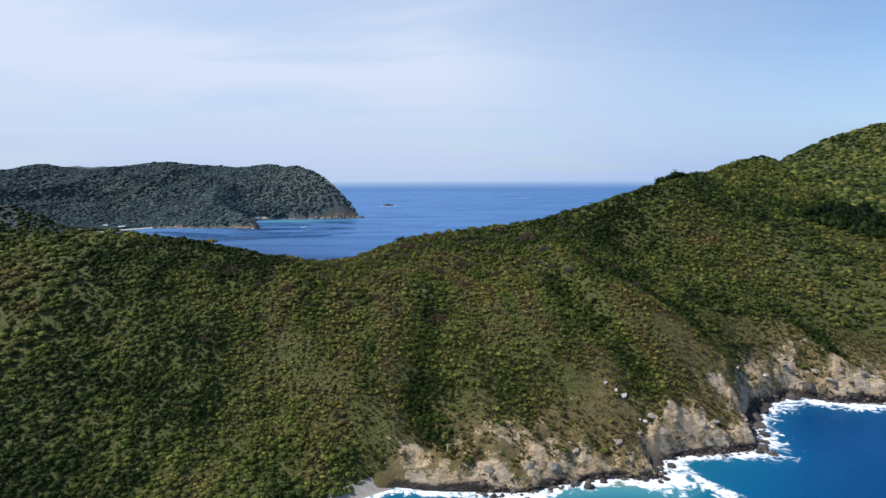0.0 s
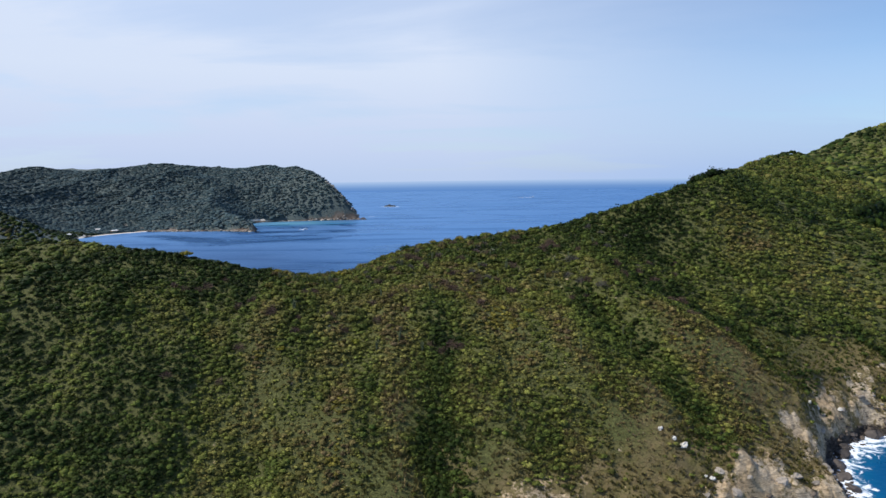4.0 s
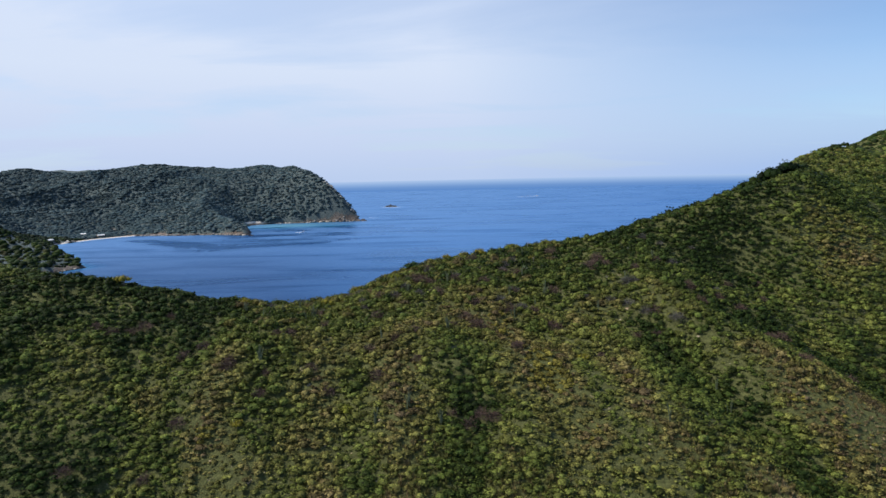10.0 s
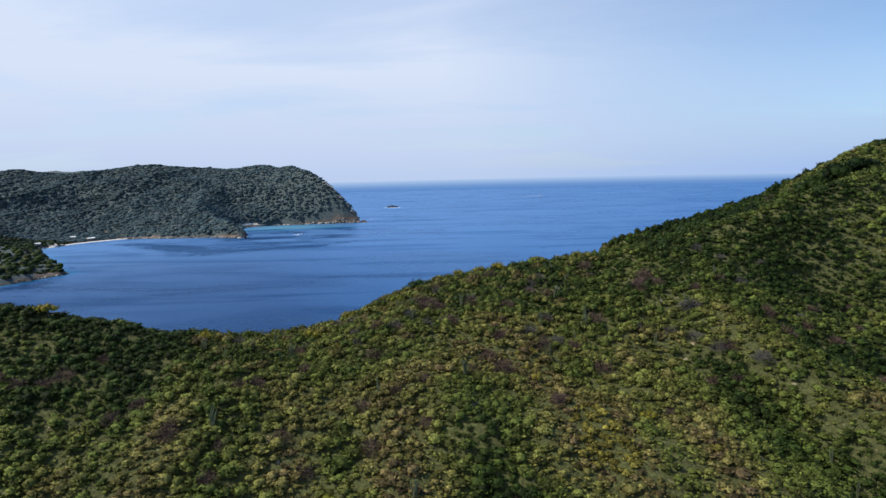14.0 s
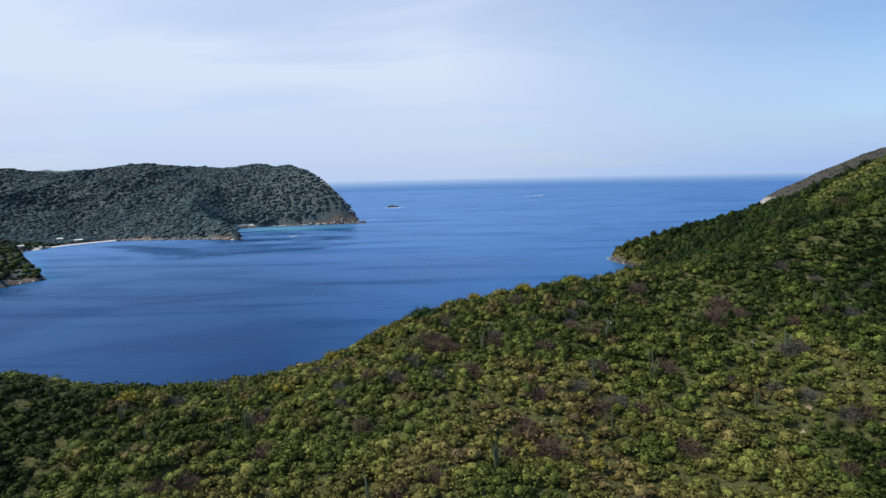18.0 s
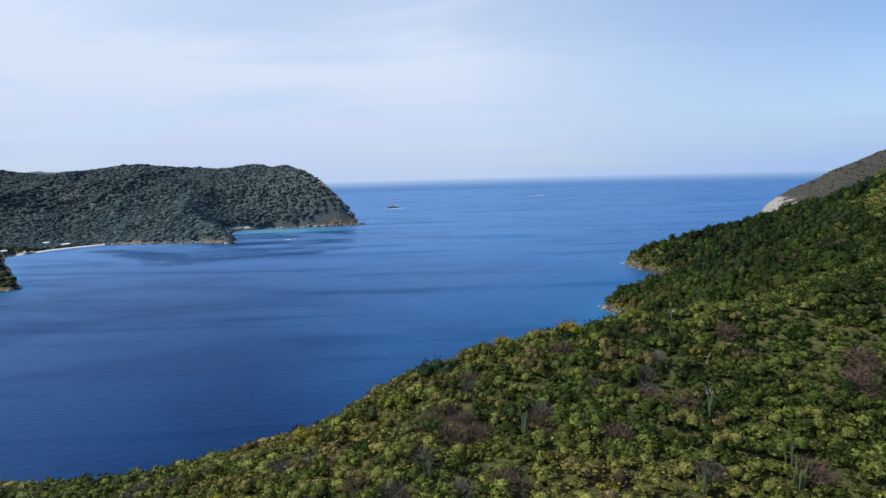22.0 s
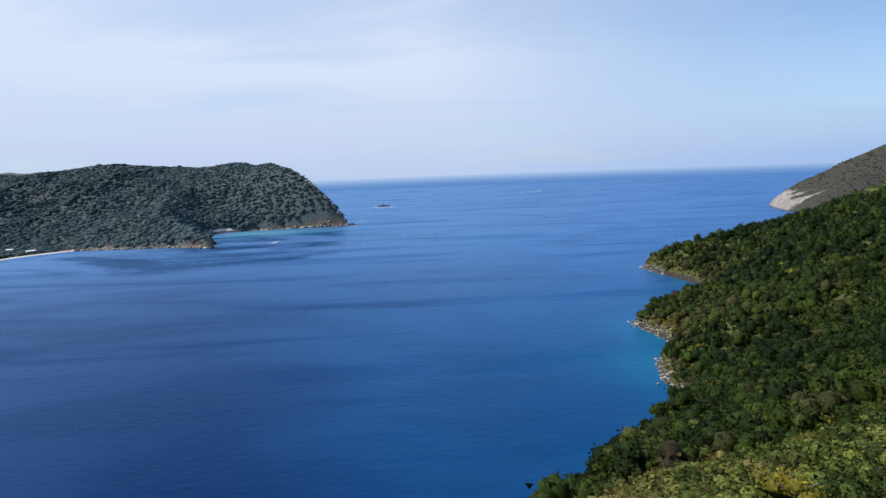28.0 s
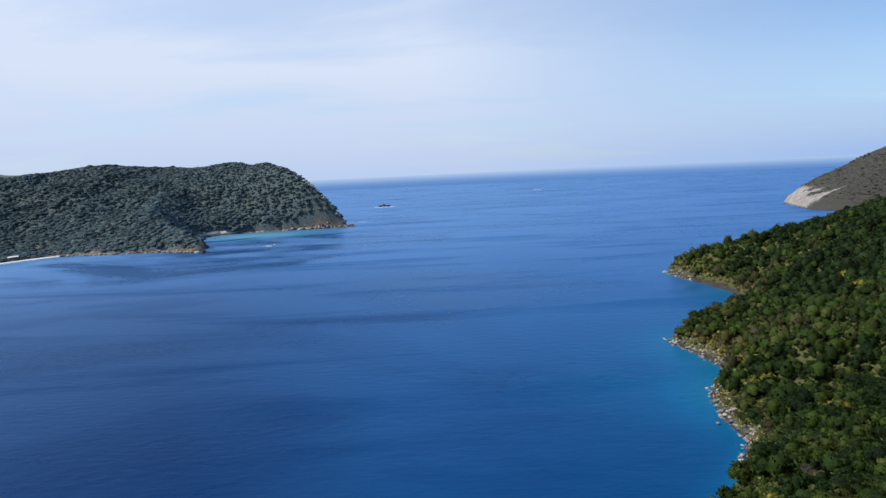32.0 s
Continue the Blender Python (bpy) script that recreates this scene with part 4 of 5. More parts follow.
def plant_out(makers, spots, radius, sink=0.3, name_seed=1):
    """Puts a plant at each spot; the first of each maker is used itself, the others are copies."""
    r = random.Random(name_seed)
    used = {}
    for k, (x, y, *own) in enumerate(spots):
        j = k % len(makers)
        s = own[0] if own else radius * r.uniform(0.75, 1.3)
        m = pose(x, y, ground_at(x, y) - s * sink * 0.3, 0, 0, r.uniform(0, 360))
        proto = makers[j]
        ob = proto if j not in used else copy_thing(proto, m)
        used[j] = True
        ob.matrix_basis = m @ Matrix.Diagonal((s, s, s * r.uniform(0.85, 1.15), 1))


# ---- shrubs that stand out on the crest ----
shrub_leaves = foliage("shrub leaves", GREENS[:4] + [(0.9, (0.085, 0.066, 0.028)), (1.0, (0.10, 0.092, 0.018))], own=True, spread=1.15)
shrub_makers = [make_tree("shrub", "rounded green shrub in the dense crest scrub", "shrub", "shrubs on the crest", 40 + k, shrub_leaves, 240, 0.17, 5) for k in range(8)]
pick = random.Random(5)
crest_spots = []
for k in range(250):
    x = pick.uniform(-75, 40)
    y = 312 + max(0, min(1, (x + 58) / 40)) * 50 + pick.gauss(0, 16) - 6
    crest_spots.append((x, y))
plant_out(shrub_makers, crest_spots, 2.1)

# trees of the bay slope
tree_leaves = foliage("evergreen leaves", WOOD_GREENS, own=True, spread=1.15)
tree_makers = [make_tree("small_tree", "dark green spreading tree on the bay slope", "tree", "trees above the bay", 60 + k, tree_leaves, 320, 0.12, 6) for k in range(8)]
bay_spots = []
while len(bay_spots) < 230:
    x, y = pick.uniform(-10, 175), pick.uniform(420, 640)
    if near.shore(np.array([x]), np.array([y]))[0] > 6 and x - 0 > -10 and y < 420 + 1.4 * (x + 40):
        bay_spots.append((x, y))
plant_out(tree_makers, bay_spots, 3.2, name_seed=2)

# ---- yellow-leaved trees ----
yellow_leaves = foliage("yellow leaves", [(0.0, (0.155, 0.144, 0.018)), (0.5, (0.202, 0.173, 0.022)), (1.0, (0.139, 0.158, 0.020))], own=True)
yellow_makers = [make_tree("yellow_tree", "small tree with fresh yellow-green leaves among the scrub", "tree", "yellow trees", 80 + k, yellow_leaves, 300, 0.14, 5) for k in range(4)]
plant_out(yellow_makers, [(x, y, s * 1.3) for x, y, s in YELLOW_SPOTS], 2.5, name_seed=3)

# the dark evergreen on the saddle's shoulder
dark_leaves = foliage("dark evergreen leaves", [(0.0, (0.010, 0.026, 0.008)), (1.0, (0.016, 0.034, 0.010))], own=True)
dark_maker = make_tree("evergreen_tree", "round dark evergreen tree standing proud of the crest scrub", "tree", "", 95, dark_leaves, 520, 0.11, 6)
plant_out([dark_maker], [(-21.7, 358.0, 4.4)], 2.6, 0.3, name_seed=4)

# ---- leafless shrubs ----
twig_mat = plain("red-brown twigs", (0.085, 0.050, 0.036), 0.9, 0.4, 3.0)
grey_twig_mat = plain("grey twigs", (0.080, 0.072, 0.062), 0.9, 0.35, 3.0)


def bare_shrub(seed, mat, name, label, group):
    r = random.Random(seed)
    t = thing(name, label, "shrub", group)
    part("trunk", trunk_mesh(seed, 0.7, 0.05, 6), mat, t)
    v, f = [], []
    for k in range(760):
        u, e = r.uniform(0, 6.283), math.asin(r.uniform(0.0, 1.0))
        d = Vector((math.cos(u) * math.cos(e), math.sin(u) * math.cos(e), math.sin(e)))
        a = d * r.uniform(0.35, 0.92)
        b2 = a + (d + Vector((r.gauss(0, 0.8), r.gauss(0, 0.8), r.gauss(0.15, 0.7)))) * r.uniform(0.12, 0.26)
        w = Vector((r.gauss(0, 1), r.gauss(0, 1), r.gauss(0, 1))).normalized() * r.uniform(0.012, 0.026)
        i = len(v)
        v += [a - w, a + w, b2]
        f.append((i, i + 1, i + 2))
    part("bare_crown", mesh_of("bare_crown", [tuple(p) for p in v], f), mat, t)
    return t


red_makers = [bare_shrub(k, twig_mat, "leafless_shrub", "leafless red-brown twiggy shrub in the scrub", "leafless shrubs") for k in range(5)]
plant_out(red_makers, [(x, y, s * (1.6 if y > 300 else 1.3)) for x, y, s in RED_SPOTS], 1.6, name_seed=6)
grey_makers = [bare_shrub(20 + k, grey_twig_mat, "grey_shrub", "leafless grey twiggy shrub between green bushes", "grey shrubs") for k in range(4)]
plant_out(grey_makers, [p for p in GREY_SPOTS if near.shore(np.array([p[0]]), np.array([p[1]]))[0] > 4], 2.2, name_seed=7)

# ---- columnar cacti ----
cactus_mat = plain("cactus skin", (0.085, 0.10, 0.045), 0.7, 0.3, 4.0)


def cactus_stem(height, lean, seed):
    r = random.Random(seed)
    bm = bmesh.new()
    u = r.uniform(0, 6.283)
    rings = []
    for k in range(6):
        t = k / 5
        off = lean * t * t
        c = Vector((math.cos(u) * off, math.sin(u) * off, height * t))
        rad = 0.12 * (0.85 + 0.3 * math.sin(t * 2.6)) * (0.35 if k == 5 else 1)
        rings.append([bm.verts.new(c + Vector((math.cos(j * 0.5236), math.sin(j * 0.5236), 0)) * rad * (1.0 if j % 2 else 0.72)) for j in range(12)])
    for k in range(5):
        for j in range(12):
            bm.faces.new((rings[k][j], rings[k][(j + 1) % 12], rings[k + 1][(j + 1) % 12], rings[k + 1][j]))
    bm.faces.new(rings[5])
    return bm


def make_cactus(seed, stems):
    r = random.Random(seed)
    t = thing("columnar_cactus", "tall grey-green columnar cactus rising out of the scrub", "cactus", "columnar cacti")
    for k in range(stems):
        ob = part("stem", cactus_stem(r.uniform(2.6, 5.0), r.uniform(0.1, 0.9), seed * 9 + k), cactus_mat, t)
        ob.location = (r.gauss(0, 0.35) if k else 0, r.gauss(0, 0.35) if k else 0, 0)
    return t


cactus_makers = [make_cactus(k, n) for k, n in enumerate((2, 5, 7, 9, 4))]
cactus_spots = [(18.8, 335.3, 1.0), (26, 326, 0.9), (25, 322.7, 0.9), (13, 322.5, 0.9), (22, 359, 0.9), (-28, 286, 1.0), (13, 308.5, 1.0), (-51.5, 307, 1.0), (-11, 257.5, 0.9), (-27, 257, 0.9)]
cactus_spots += [(pick.uniform(-80, 90), pick.uniform(255, 350), pick.uniform(0.7, 1.0)) for k in range(20)]
plant_out(cactus_makers, cactus_spots, 1.0, 0.0, name_seed=8)

# ---- dead trees ----
bleached = plain("bleached wood", (0.30, 0.27, 0.22), 0.8, 0.2, 5.0)


def dead_tree(seed):
    r = random.Random(seed)
    t = thing("dead_tree", "bleached dead tree with bare forked branches", "tree", "dead trees")
    bm = bmesh.new()
    lean = (r.uniform(-0.8, 0.8), r.uniform(-0.4, 0.4), 2.6)
    limb(bm, (0, 0, -0.3), lean, 0.11, 0.08, 7)
    part("trunk", bm, bleached, t)
    for k in range(5):
        bm = bmesh.new()
        u = r.uniform(0, 6.283)
        mid = (lean[0] + math.cos(u) * 0.7, lean[1] + math.sin(u) * 0.7, 2.6 + r.uniform(0.3, 0.9))
        end = (mid[0] + math.cos(u + r.uniform(-0.8, 0.8)) * 0.8, mid[1] + math.sin(u) * 0.6, mid[2] + r.uniform(0.2, 1.0))
        limb(bm, lean, mid, 0.06, 0.04)
        limb(bm, mid, end, 0.055, 0.02)
        limb(bm, mid, (mid[0] - math.sin(u) * 0.6, mid[1] + math.cos(u) * 0.6, mid[2] + 0.6), 0.045, 0.015)
        part("branch", bm, bleached, t)
    return t


plant_out([dead_tree(k) for k in range(3)], [(21, 340, 0.75), (26, 370, 0.8), (25, 351.5, 0.6), (62, 352, 0.6), (48, 330, 0.6), (70, 470, 0.8)], 1.0, 0.0, name_seed=9)


# ---- rocks ----
def rock_material(name, colour):
    m, add, link, b = material(name)
    n = tex(add, link, "ShaderNodeTexNoise", 1.1, 7.0, 0.7, distortion=0.8)[0]
    col = ramp(add, link, n, [(0.28, tuple(c * 0.35 for c in colour)), (0.5, colour), (0.75, tuple(min(1, c * 1.4) for c in colour))])
    hsv = add("ShaderNodeHueSaturation")
    link(math_node(add, link, "ADD", math_node(add, link, "MULTIPLY", add("ShaderNodeObjectInfo").outputs["Random"], 0.7), 0.65), hsv.inputs["Value"])
    link(col, hsv.inputs["Color"])
    link(hsv.outputs[0], b.inputs["Base Color"])
    b.inputs["Roughness"].default_value = 0.75
    bump(add, link, b, n, 0.8, 0.3)
    return m


def rock_mesh(seed, detail=2):
    bm = bmesh.new()
    bmesh.ops.create_icosphere(bm, subdivisions=detail, radius=1)
    o = Vector((seed * 3.7, seed * 1.3, seed))
    for v in bm.verts:
        d = v.co.normalized()
        k = 1 + 0.6 * noise.noise(d * 1.3 + o) + 0.5 * abs(noise.noise(d * 2.6 + o)) + 0.16 * noise.noise(d * 6.0 + o)
        v.co = d * k
        v.co.z *= 0.72
    me = bpy.data.meshes.new("rock")
    bm.to_mesh(me)
    bm.free()
    return me


wet_rock = rock_material("wet dark rock", (0.055, 0.045, 0.040))
pale_rock = rock_material("pale shore rock", (0.26, 0.225, 0.185))
brown_rock = rock_material("brown shore rock", (0.22, 0.165, 0.125))
rock_shapes = {m.name: [rock_mesh(k + 10 * j) for k in range(6)] for j, m in enumerate((wet_rock, pale_rock, brown_rock))}


def rock(x, y, z, size, mat, label, group, r, name="boulder"):
    ob = new(name, r.choice(rock_shapes[mat.name]))
    if not ob.data.materials:
        ob.data.materials.append(mat)
    ob.matrix_basis = pose(x, y, z, r.uniform(-25, 25), r.uniform(-25, 25), r.uniform(0, 360)) @ Matrix.Diagonal((size * r.uniform(0.8, 1.4), size * r.uniform(0.7, 1.2), size * r.uniform(0.6, 1.1), 1))
    return tagged(ob, label, "rock", group)


def along(line, step, r):
    for (x0, y0), (x1, y1) in zip(line, line[1:]):
        n = max(1, int(math.hypot(x1 - x0, y1 - y0) / step))
        for k in range(n):
            t = (k + r.random()) / n
            yield x0 + (x1 - x0) * t, y0 + (y1 - y0) * t


r = random.Random(12)
front_line = [p for p in NEAR_COAST[8:23]]
for x, y in along(front_line, 7.5, r):
    ox, oy = r.gauss(0.3, 1.5), r.gauss(-0.2, 1.5)
    s = r.uniform(0.5, 2.2) * (1.4 if x > 115 else 1)
    rock(x + ox, y + oy, max(0.15, ground_at(x + ox, y + oy) * 0.5) + s * 0.1, s, wet_rock, "dark wet boulder at the edge of the surf", "rocks along the surf", r)
for x, y, s in ((27, 183, 1.3), (48, 192, 1.6), (80, 206, 1.2), (128, 240, 2.2), (131, 249, 2.6), (137, 256, 2.4), (126, 232, 1.8), (120, 215, 1.6), (150, 269, 1.8)):
    rock(x, y, 0.2, s, wet_rock, "dark boulder standing in the white water", "rocks along the surf", r)
for x, y in along(front_line, 5, r):
    ox, oy = r.uniform(-3, 4), r.uniform(3, 9)
    if near.shore(np.array([x + ox]), np.array([y + oy]))[0] > 2:
        s = r.uniform(0.5, 1.7)
        rock(x + ox, y + oy, ground_at(x + ox, y + oy) + s * 0.1, s, pale_rock, "tan weathered boulder on the rock slope", "boulders on the rock slope", r)
bay_line = [(179, 872), (176, 884), (174, 900), (173, 916), (176, 922)]
for line in (bay_line, [(110, 716), (96, 703), (95, 699), (100, 676), (103, 652), (95, 635), (82, 620), (76, 595), (75, 575), (66, 558)]):
    for x, y in along(line, 3.2, r):
        ox, oy = r.gauss(0.8, 1.0), r.gauss(0, 1.2)
        s = r.uniform(0.3, 0.85)
        rock(x + ox, y + oy, 0.25 + s * 0.15, s, r.choice((pale_rock, pale_rock, brown_rock, wet_rock)), "pale shore rock at the edge of the bay", "rocks along the bay shore", r, "shore_rock")
for x, y, s in ((96, 703, 1.6), (97, 699, 1.5), (94, 706, 0.8), (173, 918, 1.8), (178, 874, 1.6), (71.5, 590, 0.6), (79, 607, 0.9)):
    rock(x, y, 0.4, s, pale_rock, "large pale rock off the point", "rocks along the bay shore", r, "shore_rock")
# small stones between the larger rocks
def rubble_material(name, dark, pale):
    m, add, link, b = material(name)
    n = tex(add, link, "ShaderNodeTexNoise", 2.2, 6.0, 0.7)[0]
    col = ramp(add, link, add("ShaderNodeNewGeometry").outputs["Random Per Island"], [(0.0, dark), (0.55, tuple((p + q) / 2 for p, q in zip(dark, pale))), (1.0, pale)])
    hsv = add("ShaderNodeHueSaturation")
    link(ramp(add, link, n, [(0.3, (0.45, 0.45, 0.45)), (0.7, (1.3, 1.3, 1.3))]), hsv.inputs["Value"])
    link(col, hsv.inputs["Color"])
    link(hsv.outputs[0], b.inputs["Base Color"])
    b.inputs["Roughness"].default_value = 0.85
    bump(add, link, b, n, 0.7, 0.2)
    return m


def rubble(name, lines, step, inland, size, mat, label, height=near_height):
    """Loose stones strewn along the shore, one mesh."""
    protos = []
    for k in range(6):
        me = rock_mesh(120 + k, 1)
        v = np.array([p.co for p in me.vertices])
        f = np.array([tuple(p.vertices) for p in me.polygons])
        protos.append((v, f))
        bpy.data.meshes.remove(me)
    place, scale = [], []
    for line in lines:
        for x, y in along(line, step, r):
            px, py = x + r.gauss(inland * 0.4, inland * 0.45), y + r.gauss(0, inland * 0.35)
            s = size * (0.35 + 1.2 * r.random() ** 2)
            place.append((px, py, s * 0.15))
            scale.append((s * r.uniform(0.8, 1.5), s * r.uniform(0.7, 1.2), s * r.uniform(0.6, 1.1)))
    place = np.array(place)
    place[:, 2] += np.maximum(height(place[:, 0], place[:, 1]), -0.1)
    n = len(place)
    turn = np.array([r.uniform(0, 6.283) for k in range(n)])
    ob = new(name, plant_mesh(name, protos, place, np.array(scale), turn, np.zeros(n), mat))
    return tagged(ob, label, "stones", kind="stuff")


BAY_SHORE = [(110, 716), (96, 703), (95, 699), (100, 676), (103, 652), (95, 635), (82, 620), (76, 595), (75, 575), (66, 558)]
rubble("shore_rubble", [bay_line, BAY_SHORE], 0.24, 3.8, 0.66, rubble_material("pale shore stones", (0.05, 0.042, 0.036), (0.40, 0.36, 0.31)), "pale broken stones heaped along the bay shore")
rubble("surf_rubble", [front_line], 0.34, 3.6, 0.7, rubble_material("dark surf stones", (0.03, 0.025, 0.022), (0.15, 0.115, 0.085)), "dark brown broken stones along the surf")
HEAD_SHORE = [[(-601, 1306), (-511, 1295), (-444, 1295), (-376, 1266)], [(-400, 1560), (-304, 1582), (-225, 1591), (-207, 1596)]]
rubble("headland_rubble", HEAD_SHORE, 0.8, 2.5, 2.0, rubble_material("pale headland stones", (0.10, 0.085, 0.07), (0.46, 0.41, 0.35)), "pale broken rock along the foot of the headland", head_height)
rubble("headland_ledges", [[(-211, 1600), (-226, 1606), (-250, 1615), (-281, 1630), (-300, 1648)]], 1.0, 3.0, 2.4, rubble_material("pale ledge rock", (0.16, 0.14, 0.12), (0.46, 0.42, 0.37)), "pale rock ledges down the end of the headland", head_height)
white_stone = rock_material("white stone", (0.55, 0.52, 0.46))
rock_shapes[white_stone.name] = [rock_mesh(70 + k) for k in range(3)]
for x, y, s in ((68.3, 224.9, 1.1), (65.7, 225.7, 0.8), (62.6, 228.7, 0.8), (74.5, 218.3, 0.9), (72.5, 218.3, 0.6), (135.3, 269, 1.2), (146.4, 272.5, 0.8), (130.8, 266, 0.7)):
    rock(x, y, ground_at(x, y) + s * 0.35, s, white_stone, "white boulder on the dry grass above the cliff", "white boulders", r)
head_line = [(-601, 1306), (-511, 1296), (-444, 1296), (-376, 1267)]
for x, y in along(head_line, 6, r):
    rock(x + r.gauss(0, 1.5), y + r.gauss(-1, 1.5), 0.8, r.uniform(1.2, 3.2), r.choice((brown_rock, pale_rock)), "brown rock on the headland shore", "rocks on the headland shore", r, "headland_rock")
for x, y in along([(-304, 1582), (-225, 1592), (-206, 1597)], 5, r):
    rock(x + r.gauss(0, 2), y + r.gauss(-1, 1.5), 1.2, r.uniform(1.8, 4.5), r.choice((brown_rock, pale_rock)), "brown rock below the headland cliff", "rocks on the headland shore", r, "headland_rock")
for x, y, s in ((-366, 1262, 3.5), (-360, 1258, 1.8), (-200, 1600, 5), (-192, 1596, 2.5)):
    rock(x, y, 0.6, s, wet_rock, "dark rock off the end of the headland", "rocks on the headland shore", r, "headland_rock")
for x, y in along([(-446, 858), (-462, 812), (-490, 740)], 5, r):
    rock(x + r.gauss(0, 1.2), y, 0.6, r.uniform(1.0, 2.4), r.choice((brown_rock, pale_rock)), "rock at the foot of the wooded spur", "rocks by the spur", r, "headland_rock")

islet_rock = rock_material("dark islet rock", (0.030, 0.030, 0.034))
islet = thing("islet", "low dark rocky islet ringed by breaking waves", "islet")
for x, y, s in ((-200, 2300, 7.5), (-190, 2304, 10), (-178, 2300, 8), (-170, 2302, 4)):
    ob = part("islet_rock", rock_mesh(int(s * 3) + int(-x), 3), islet_rock, islet)
    ob.matrix_basis = pose(x, y, 0.5, 0, 0, x * 7) @ Matrix.Diagonal((s, s * 0.7, s * 0.75, 1))


# ---- beaches ----
def beach(name, line, inland, height, label):
    v, f, w = [], [], 5
    pts = []
    for (x0, y0), (x1, y1) in zip(line, line[1:]):
        n = max(1, int(math.hypot(x1 - x0, y1 - y0) / 4))
        pts += [(x0 + (x1 - x0) * k / n, y0 + (y1 - y0) * k / n) for k in range(n)]
    pts.append(line[-1])
    for k, (x, y) in enumerate(pts):
        a, b2 = pts[max(0, k - 1)], pts[min(len(pts) - 1, k + 1)]
        l = math.hypot(b2[0] - a[0], b2[1] - a[1]) or 1
        nx, ny = (b2[1] - a[1]) / l, -(b2[0] - a[0]) / l
        taper = min(1, 0.3 + 4 * min(k, len(pts) - 1 - k) / len(pts))
        for j in range(w):
            t = (j / (w - 1) * (inland + 3) * taper) - 2.5
            px, py = x - nx * t, y - ny * t
            g = float(height(np.array([px]), np.array([py]))[0])
            v.append((px, py, max(g + 0.12, 0.12 + 0.16 * max(t, 0)) if t > 0 else -0.15))
    for k in range(len(pts) - 1):
        for j in range(w - 1):
            i = k * w + j
            f.append((i, i + 1, i + w + 1, i + w))
    ob = new(name, mesh_of(name, v, f))
    ob.data.materials.append(sand)
    ob.data.shade_smooth()
    return tagged(ob, label, "beach", kind="structure")


beach("beach", [(-663, 1150), (-658, 1200), (-647, 1243), (-625, 1278), (-601, 1308), (-575, 1305)], 5, head_height, "narrow pale sand beach below the woods")
beach("cove_beach", [(-460, 1485), (-452, 1512), (-440, 1538), (-410, 1556)], 6, head_height, "white sand beach in the turquoise cove")
sand = plain("grey pebbles", (0.30, 0.275, 0.24), 0.9, 0.2, 0.8)
beach("pebble_beach", [(-36, 178), (-25, 187), (-16, 193.5)], 4, near_height, "small grey pebble beach beside the rocks")


# ---- huts by the beach ----
white_roof = plain("white sheet roof", (0.78, 0.77, 0.74), 0.5, 0.08, 0.8)
hut_wall_mat = plain("plank wall", (0.30, 0.23, 0.16), 0.85, 0.3, 2.0)


def box_bm(x0, y0, z0, x1, y1, z1, bevel=0.03):
    bm = bmesh.new()
    bmesh.ops.create_cube(bm, size=1)
    for v in bm.verts:
        v.co = Vector(((x0 + x1) / 2 + v.co.x * (x1 - x0), (y0 + y1) / 2 + v.co.y * (y1 - y0), (z0 + z1) / 2 + v.co.z * (z1 - z0)))
    bmesh.ops.bevel(bm, geom=list(bm.edges), offset=bevel, segments=1, affect="EDGES")
    return bm


def hut(x, y, wide, deep, turn):
    t = thing("beach_hut", "small hut with a white sheet roof behind the beach", "hut", "huts by the beach")
    t.matrix_basis = pose(x, y, float(head_height(np.array([x]), np.array([y]))[0]) + 0.1, 0, 0, turn)
    part("wall", box_bm(-wide / 2 + 0.5, -deep / 2 + 0.5, -1.5, wide / 2 - 0.5, deep / 2 - 0.5, 2.6), hut_wall_mat, t)
    part("door", box_bm(-0.5, -deep / 2 + 0.42, -0.1, 0.5, -deep / 2 + 0.497, 2.0), bark, t)
    for s in (-1, 1):
        bm = bmesh.new()
        c = [(-wide / 2, 0), (wide / 2, 0)]
        vs = [bm.verts.new(p) for p in ((-wide / 2, s * 0.02, 3.9), (wide / 2, s * 0.02, 3.9), (wide / 2, s * deep / 2, 2.7), (-wide / 2, s * deep / 2, 2.7),
                                        (-wide / 2, s * 0.02, 4.0), (wide / 2, s * 0.02, 4.0), (wide / 2, s * deep / 2, 2.8), (-wide / 2, s * deep / 2, 2.8))]
        for q in ((0, 1, 2, 3), (4, 5, 6, 7), (0, 1, 5, 4), (1, 2, 6, 5), (2, 3, 7, 6), (3, 0, 4, 7)):
            bm.faces.new([vs[i] for i in q])
        bmesh.ops.recalc_face_normals(bm, faces=list(bm.faces))
        part("roof", bm, white_roof, t, "white sheet roof")
    return t


HUTS = [(-687.0, 1285.0, 9.0, 7.0, 30), (-651.0, 1277.0, 15.0, 8.0, 62), (-672.0, 1160.0, 11.0, 7.0, 80)]
for spec in HUTS:
    hut(*spec)

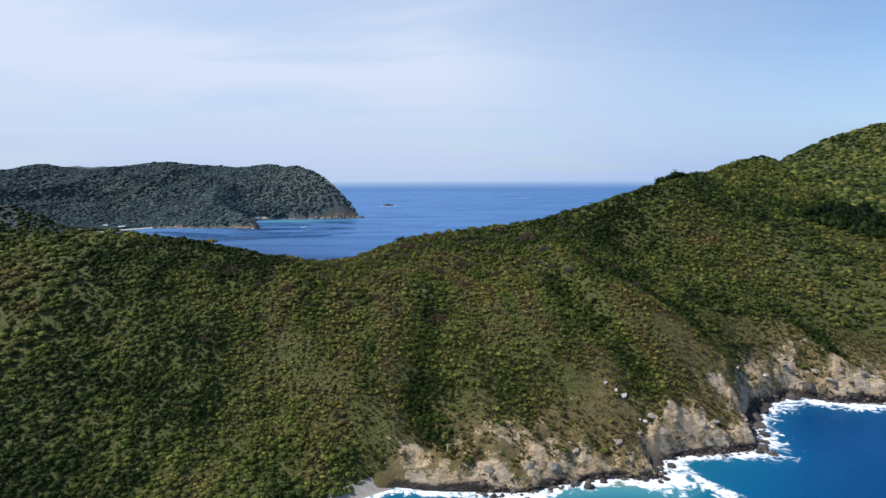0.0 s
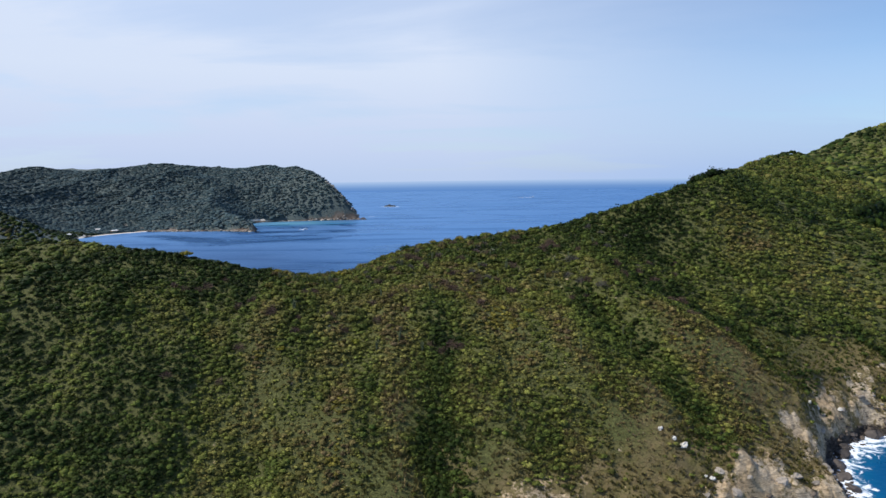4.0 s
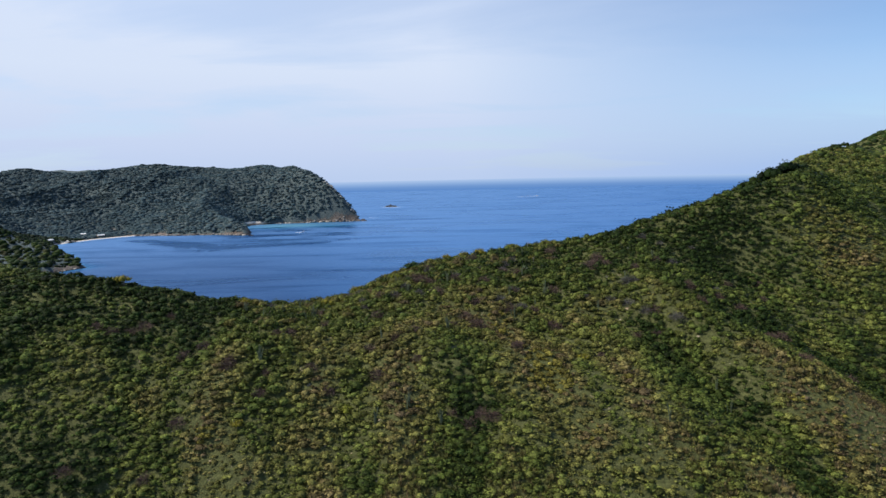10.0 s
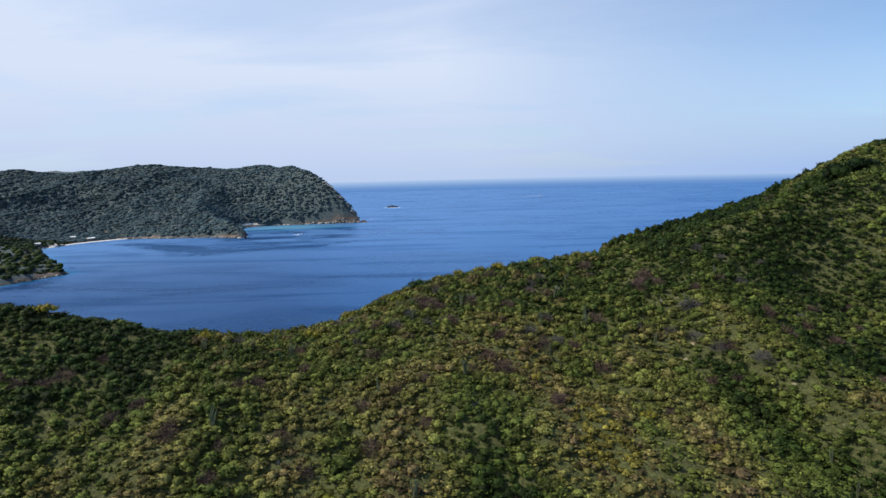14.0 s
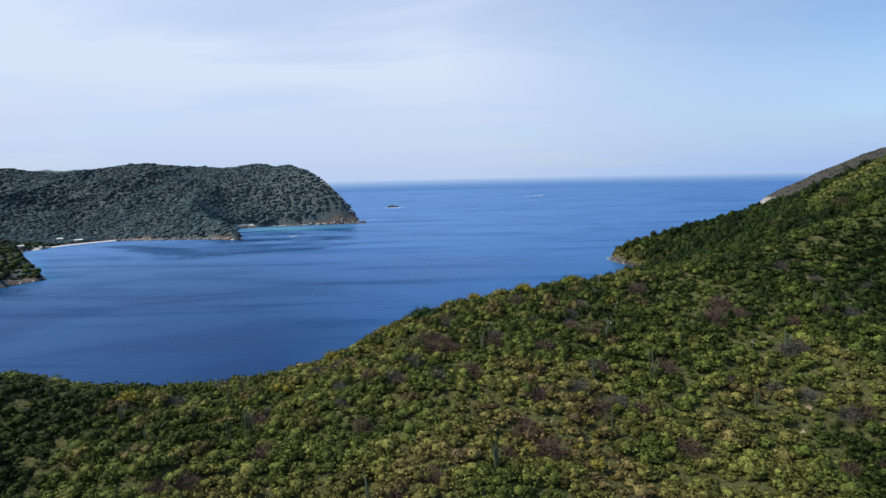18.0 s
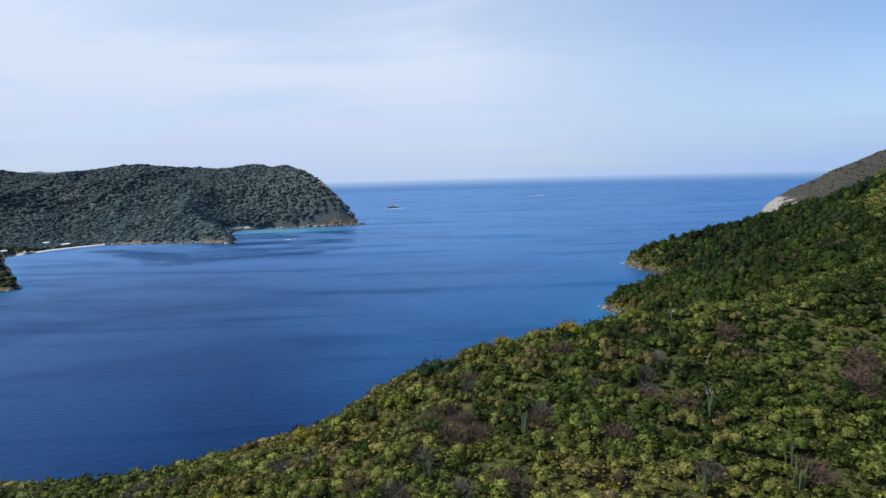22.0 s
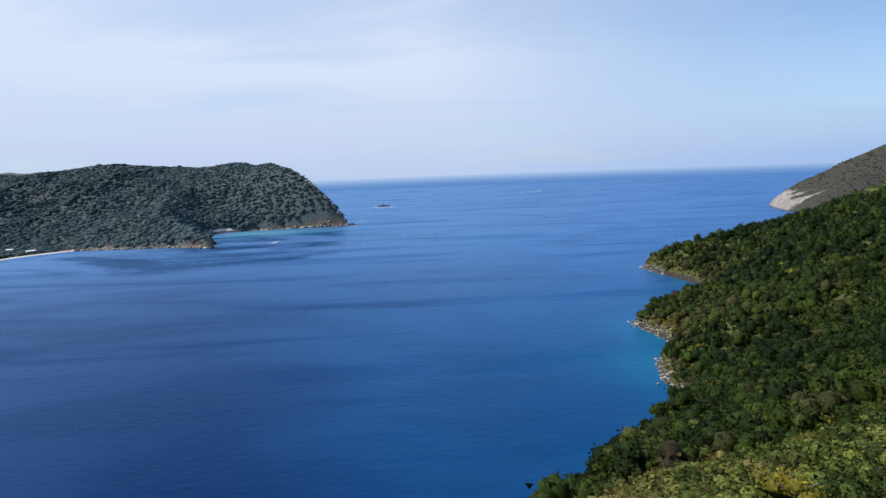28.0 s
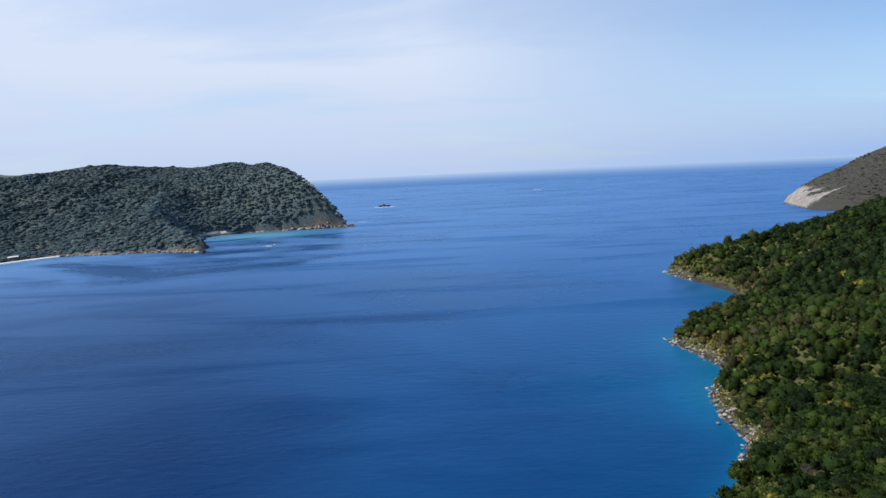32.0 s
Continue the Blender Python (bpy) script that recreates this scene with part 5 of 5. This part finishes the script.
# ---- boats ----
hull_mat = plain("white hull paint", (0.8, 0.8, 0.78), 0.35, 0.05, 1.0)
glass_mat = plain("dark cabin glass", (0.03, 0.04, 0.05), 0.15, 0.2, 1.0)
foam_mat = plain("boat foam", (0.78, 0.82, 0.84), 0.9, 0.12, 0.25)


def boat(x, y, length, turn, label, wake):
    t = thing("motor_boat", label, "boat", "", pose(x, y, 0.1, 0, 0, turn))
    bm = bmesh.new()
    secs = []
    for k in range(7):
        u = k / 6
        half = length * 0.16 * (1 - max(0, u - 0.45) ** 2 * 3.2)
        px = (u - 0.5) * length
        secs.append([bm.verts.new((px, -half, 0.13 * length)), bm.verts.new((px, -half * 0.7, -0.02 * length)), bm.verts.new((px, half * 0.7, -0.02 * length)), bm.verts.new((px, half, 0.13 * length))])
    for a, b2 in zip(secs, secs[1:]):
        for j in range(3):
            bm.faces.new((a[j], a[j + 1], b2[j + 1], b2[j]))
        bm.faces.new((a[3], a[0], b2[0], b2[3]))
    bm.faces.new(secs[0])
    bm.faces.new(secs[-1])
    bmesh.ops.recalc_face_normals(bm, faces=list(bm.faces))
    part("hull", bm, hull_mat, t)
    part("cabin", box_bm(-0.15 * length, -0.1 * length, 0.132 * length, 0.16 * length, 0.1 * length, 0.26 * length, 0.04), hull_mat, t)
    part("windscreen", box_bm(0.162 * length, -0.09 * length, 0.16 * length, 0.18 * length, 0.09 * length, 0.25 * length, 0.01), glass_mat, t)
    n = 24
    v, f = [], []
    rr = random.Random(int(length))
    for k in range(n + 1):
        u = k / n
        half = length * (0.16 + 0.25 * u) * rr.uniform(0.6, 1.1) * (1 - u * 0.6)
        v += [(-length * 0.5 - u * wake, -half, 0.06), (-length * 0.5 - u * wake, half, 0.06), (-length * 0.5 - u * wake, 0, 0.5 * (1 - u) + 0.1)]
    for k in range(n):
        i = k * 3
        f += [(i, i + 2, i + 5, i + 3), (i + 2, i + 1, i + 4, i + 5)]
    part("wake", mesh_of("wake", v, f), foam_mat, t, "white foaming wake")
    return t


boat(445.0, 3100.0, 16.0, -8, "white motor boat far out at sea with a white wake", 85.0)
boat(-278.0, 1310.0, 8.0, 14, "small white boat crossing the turquoise cove", 12.0)
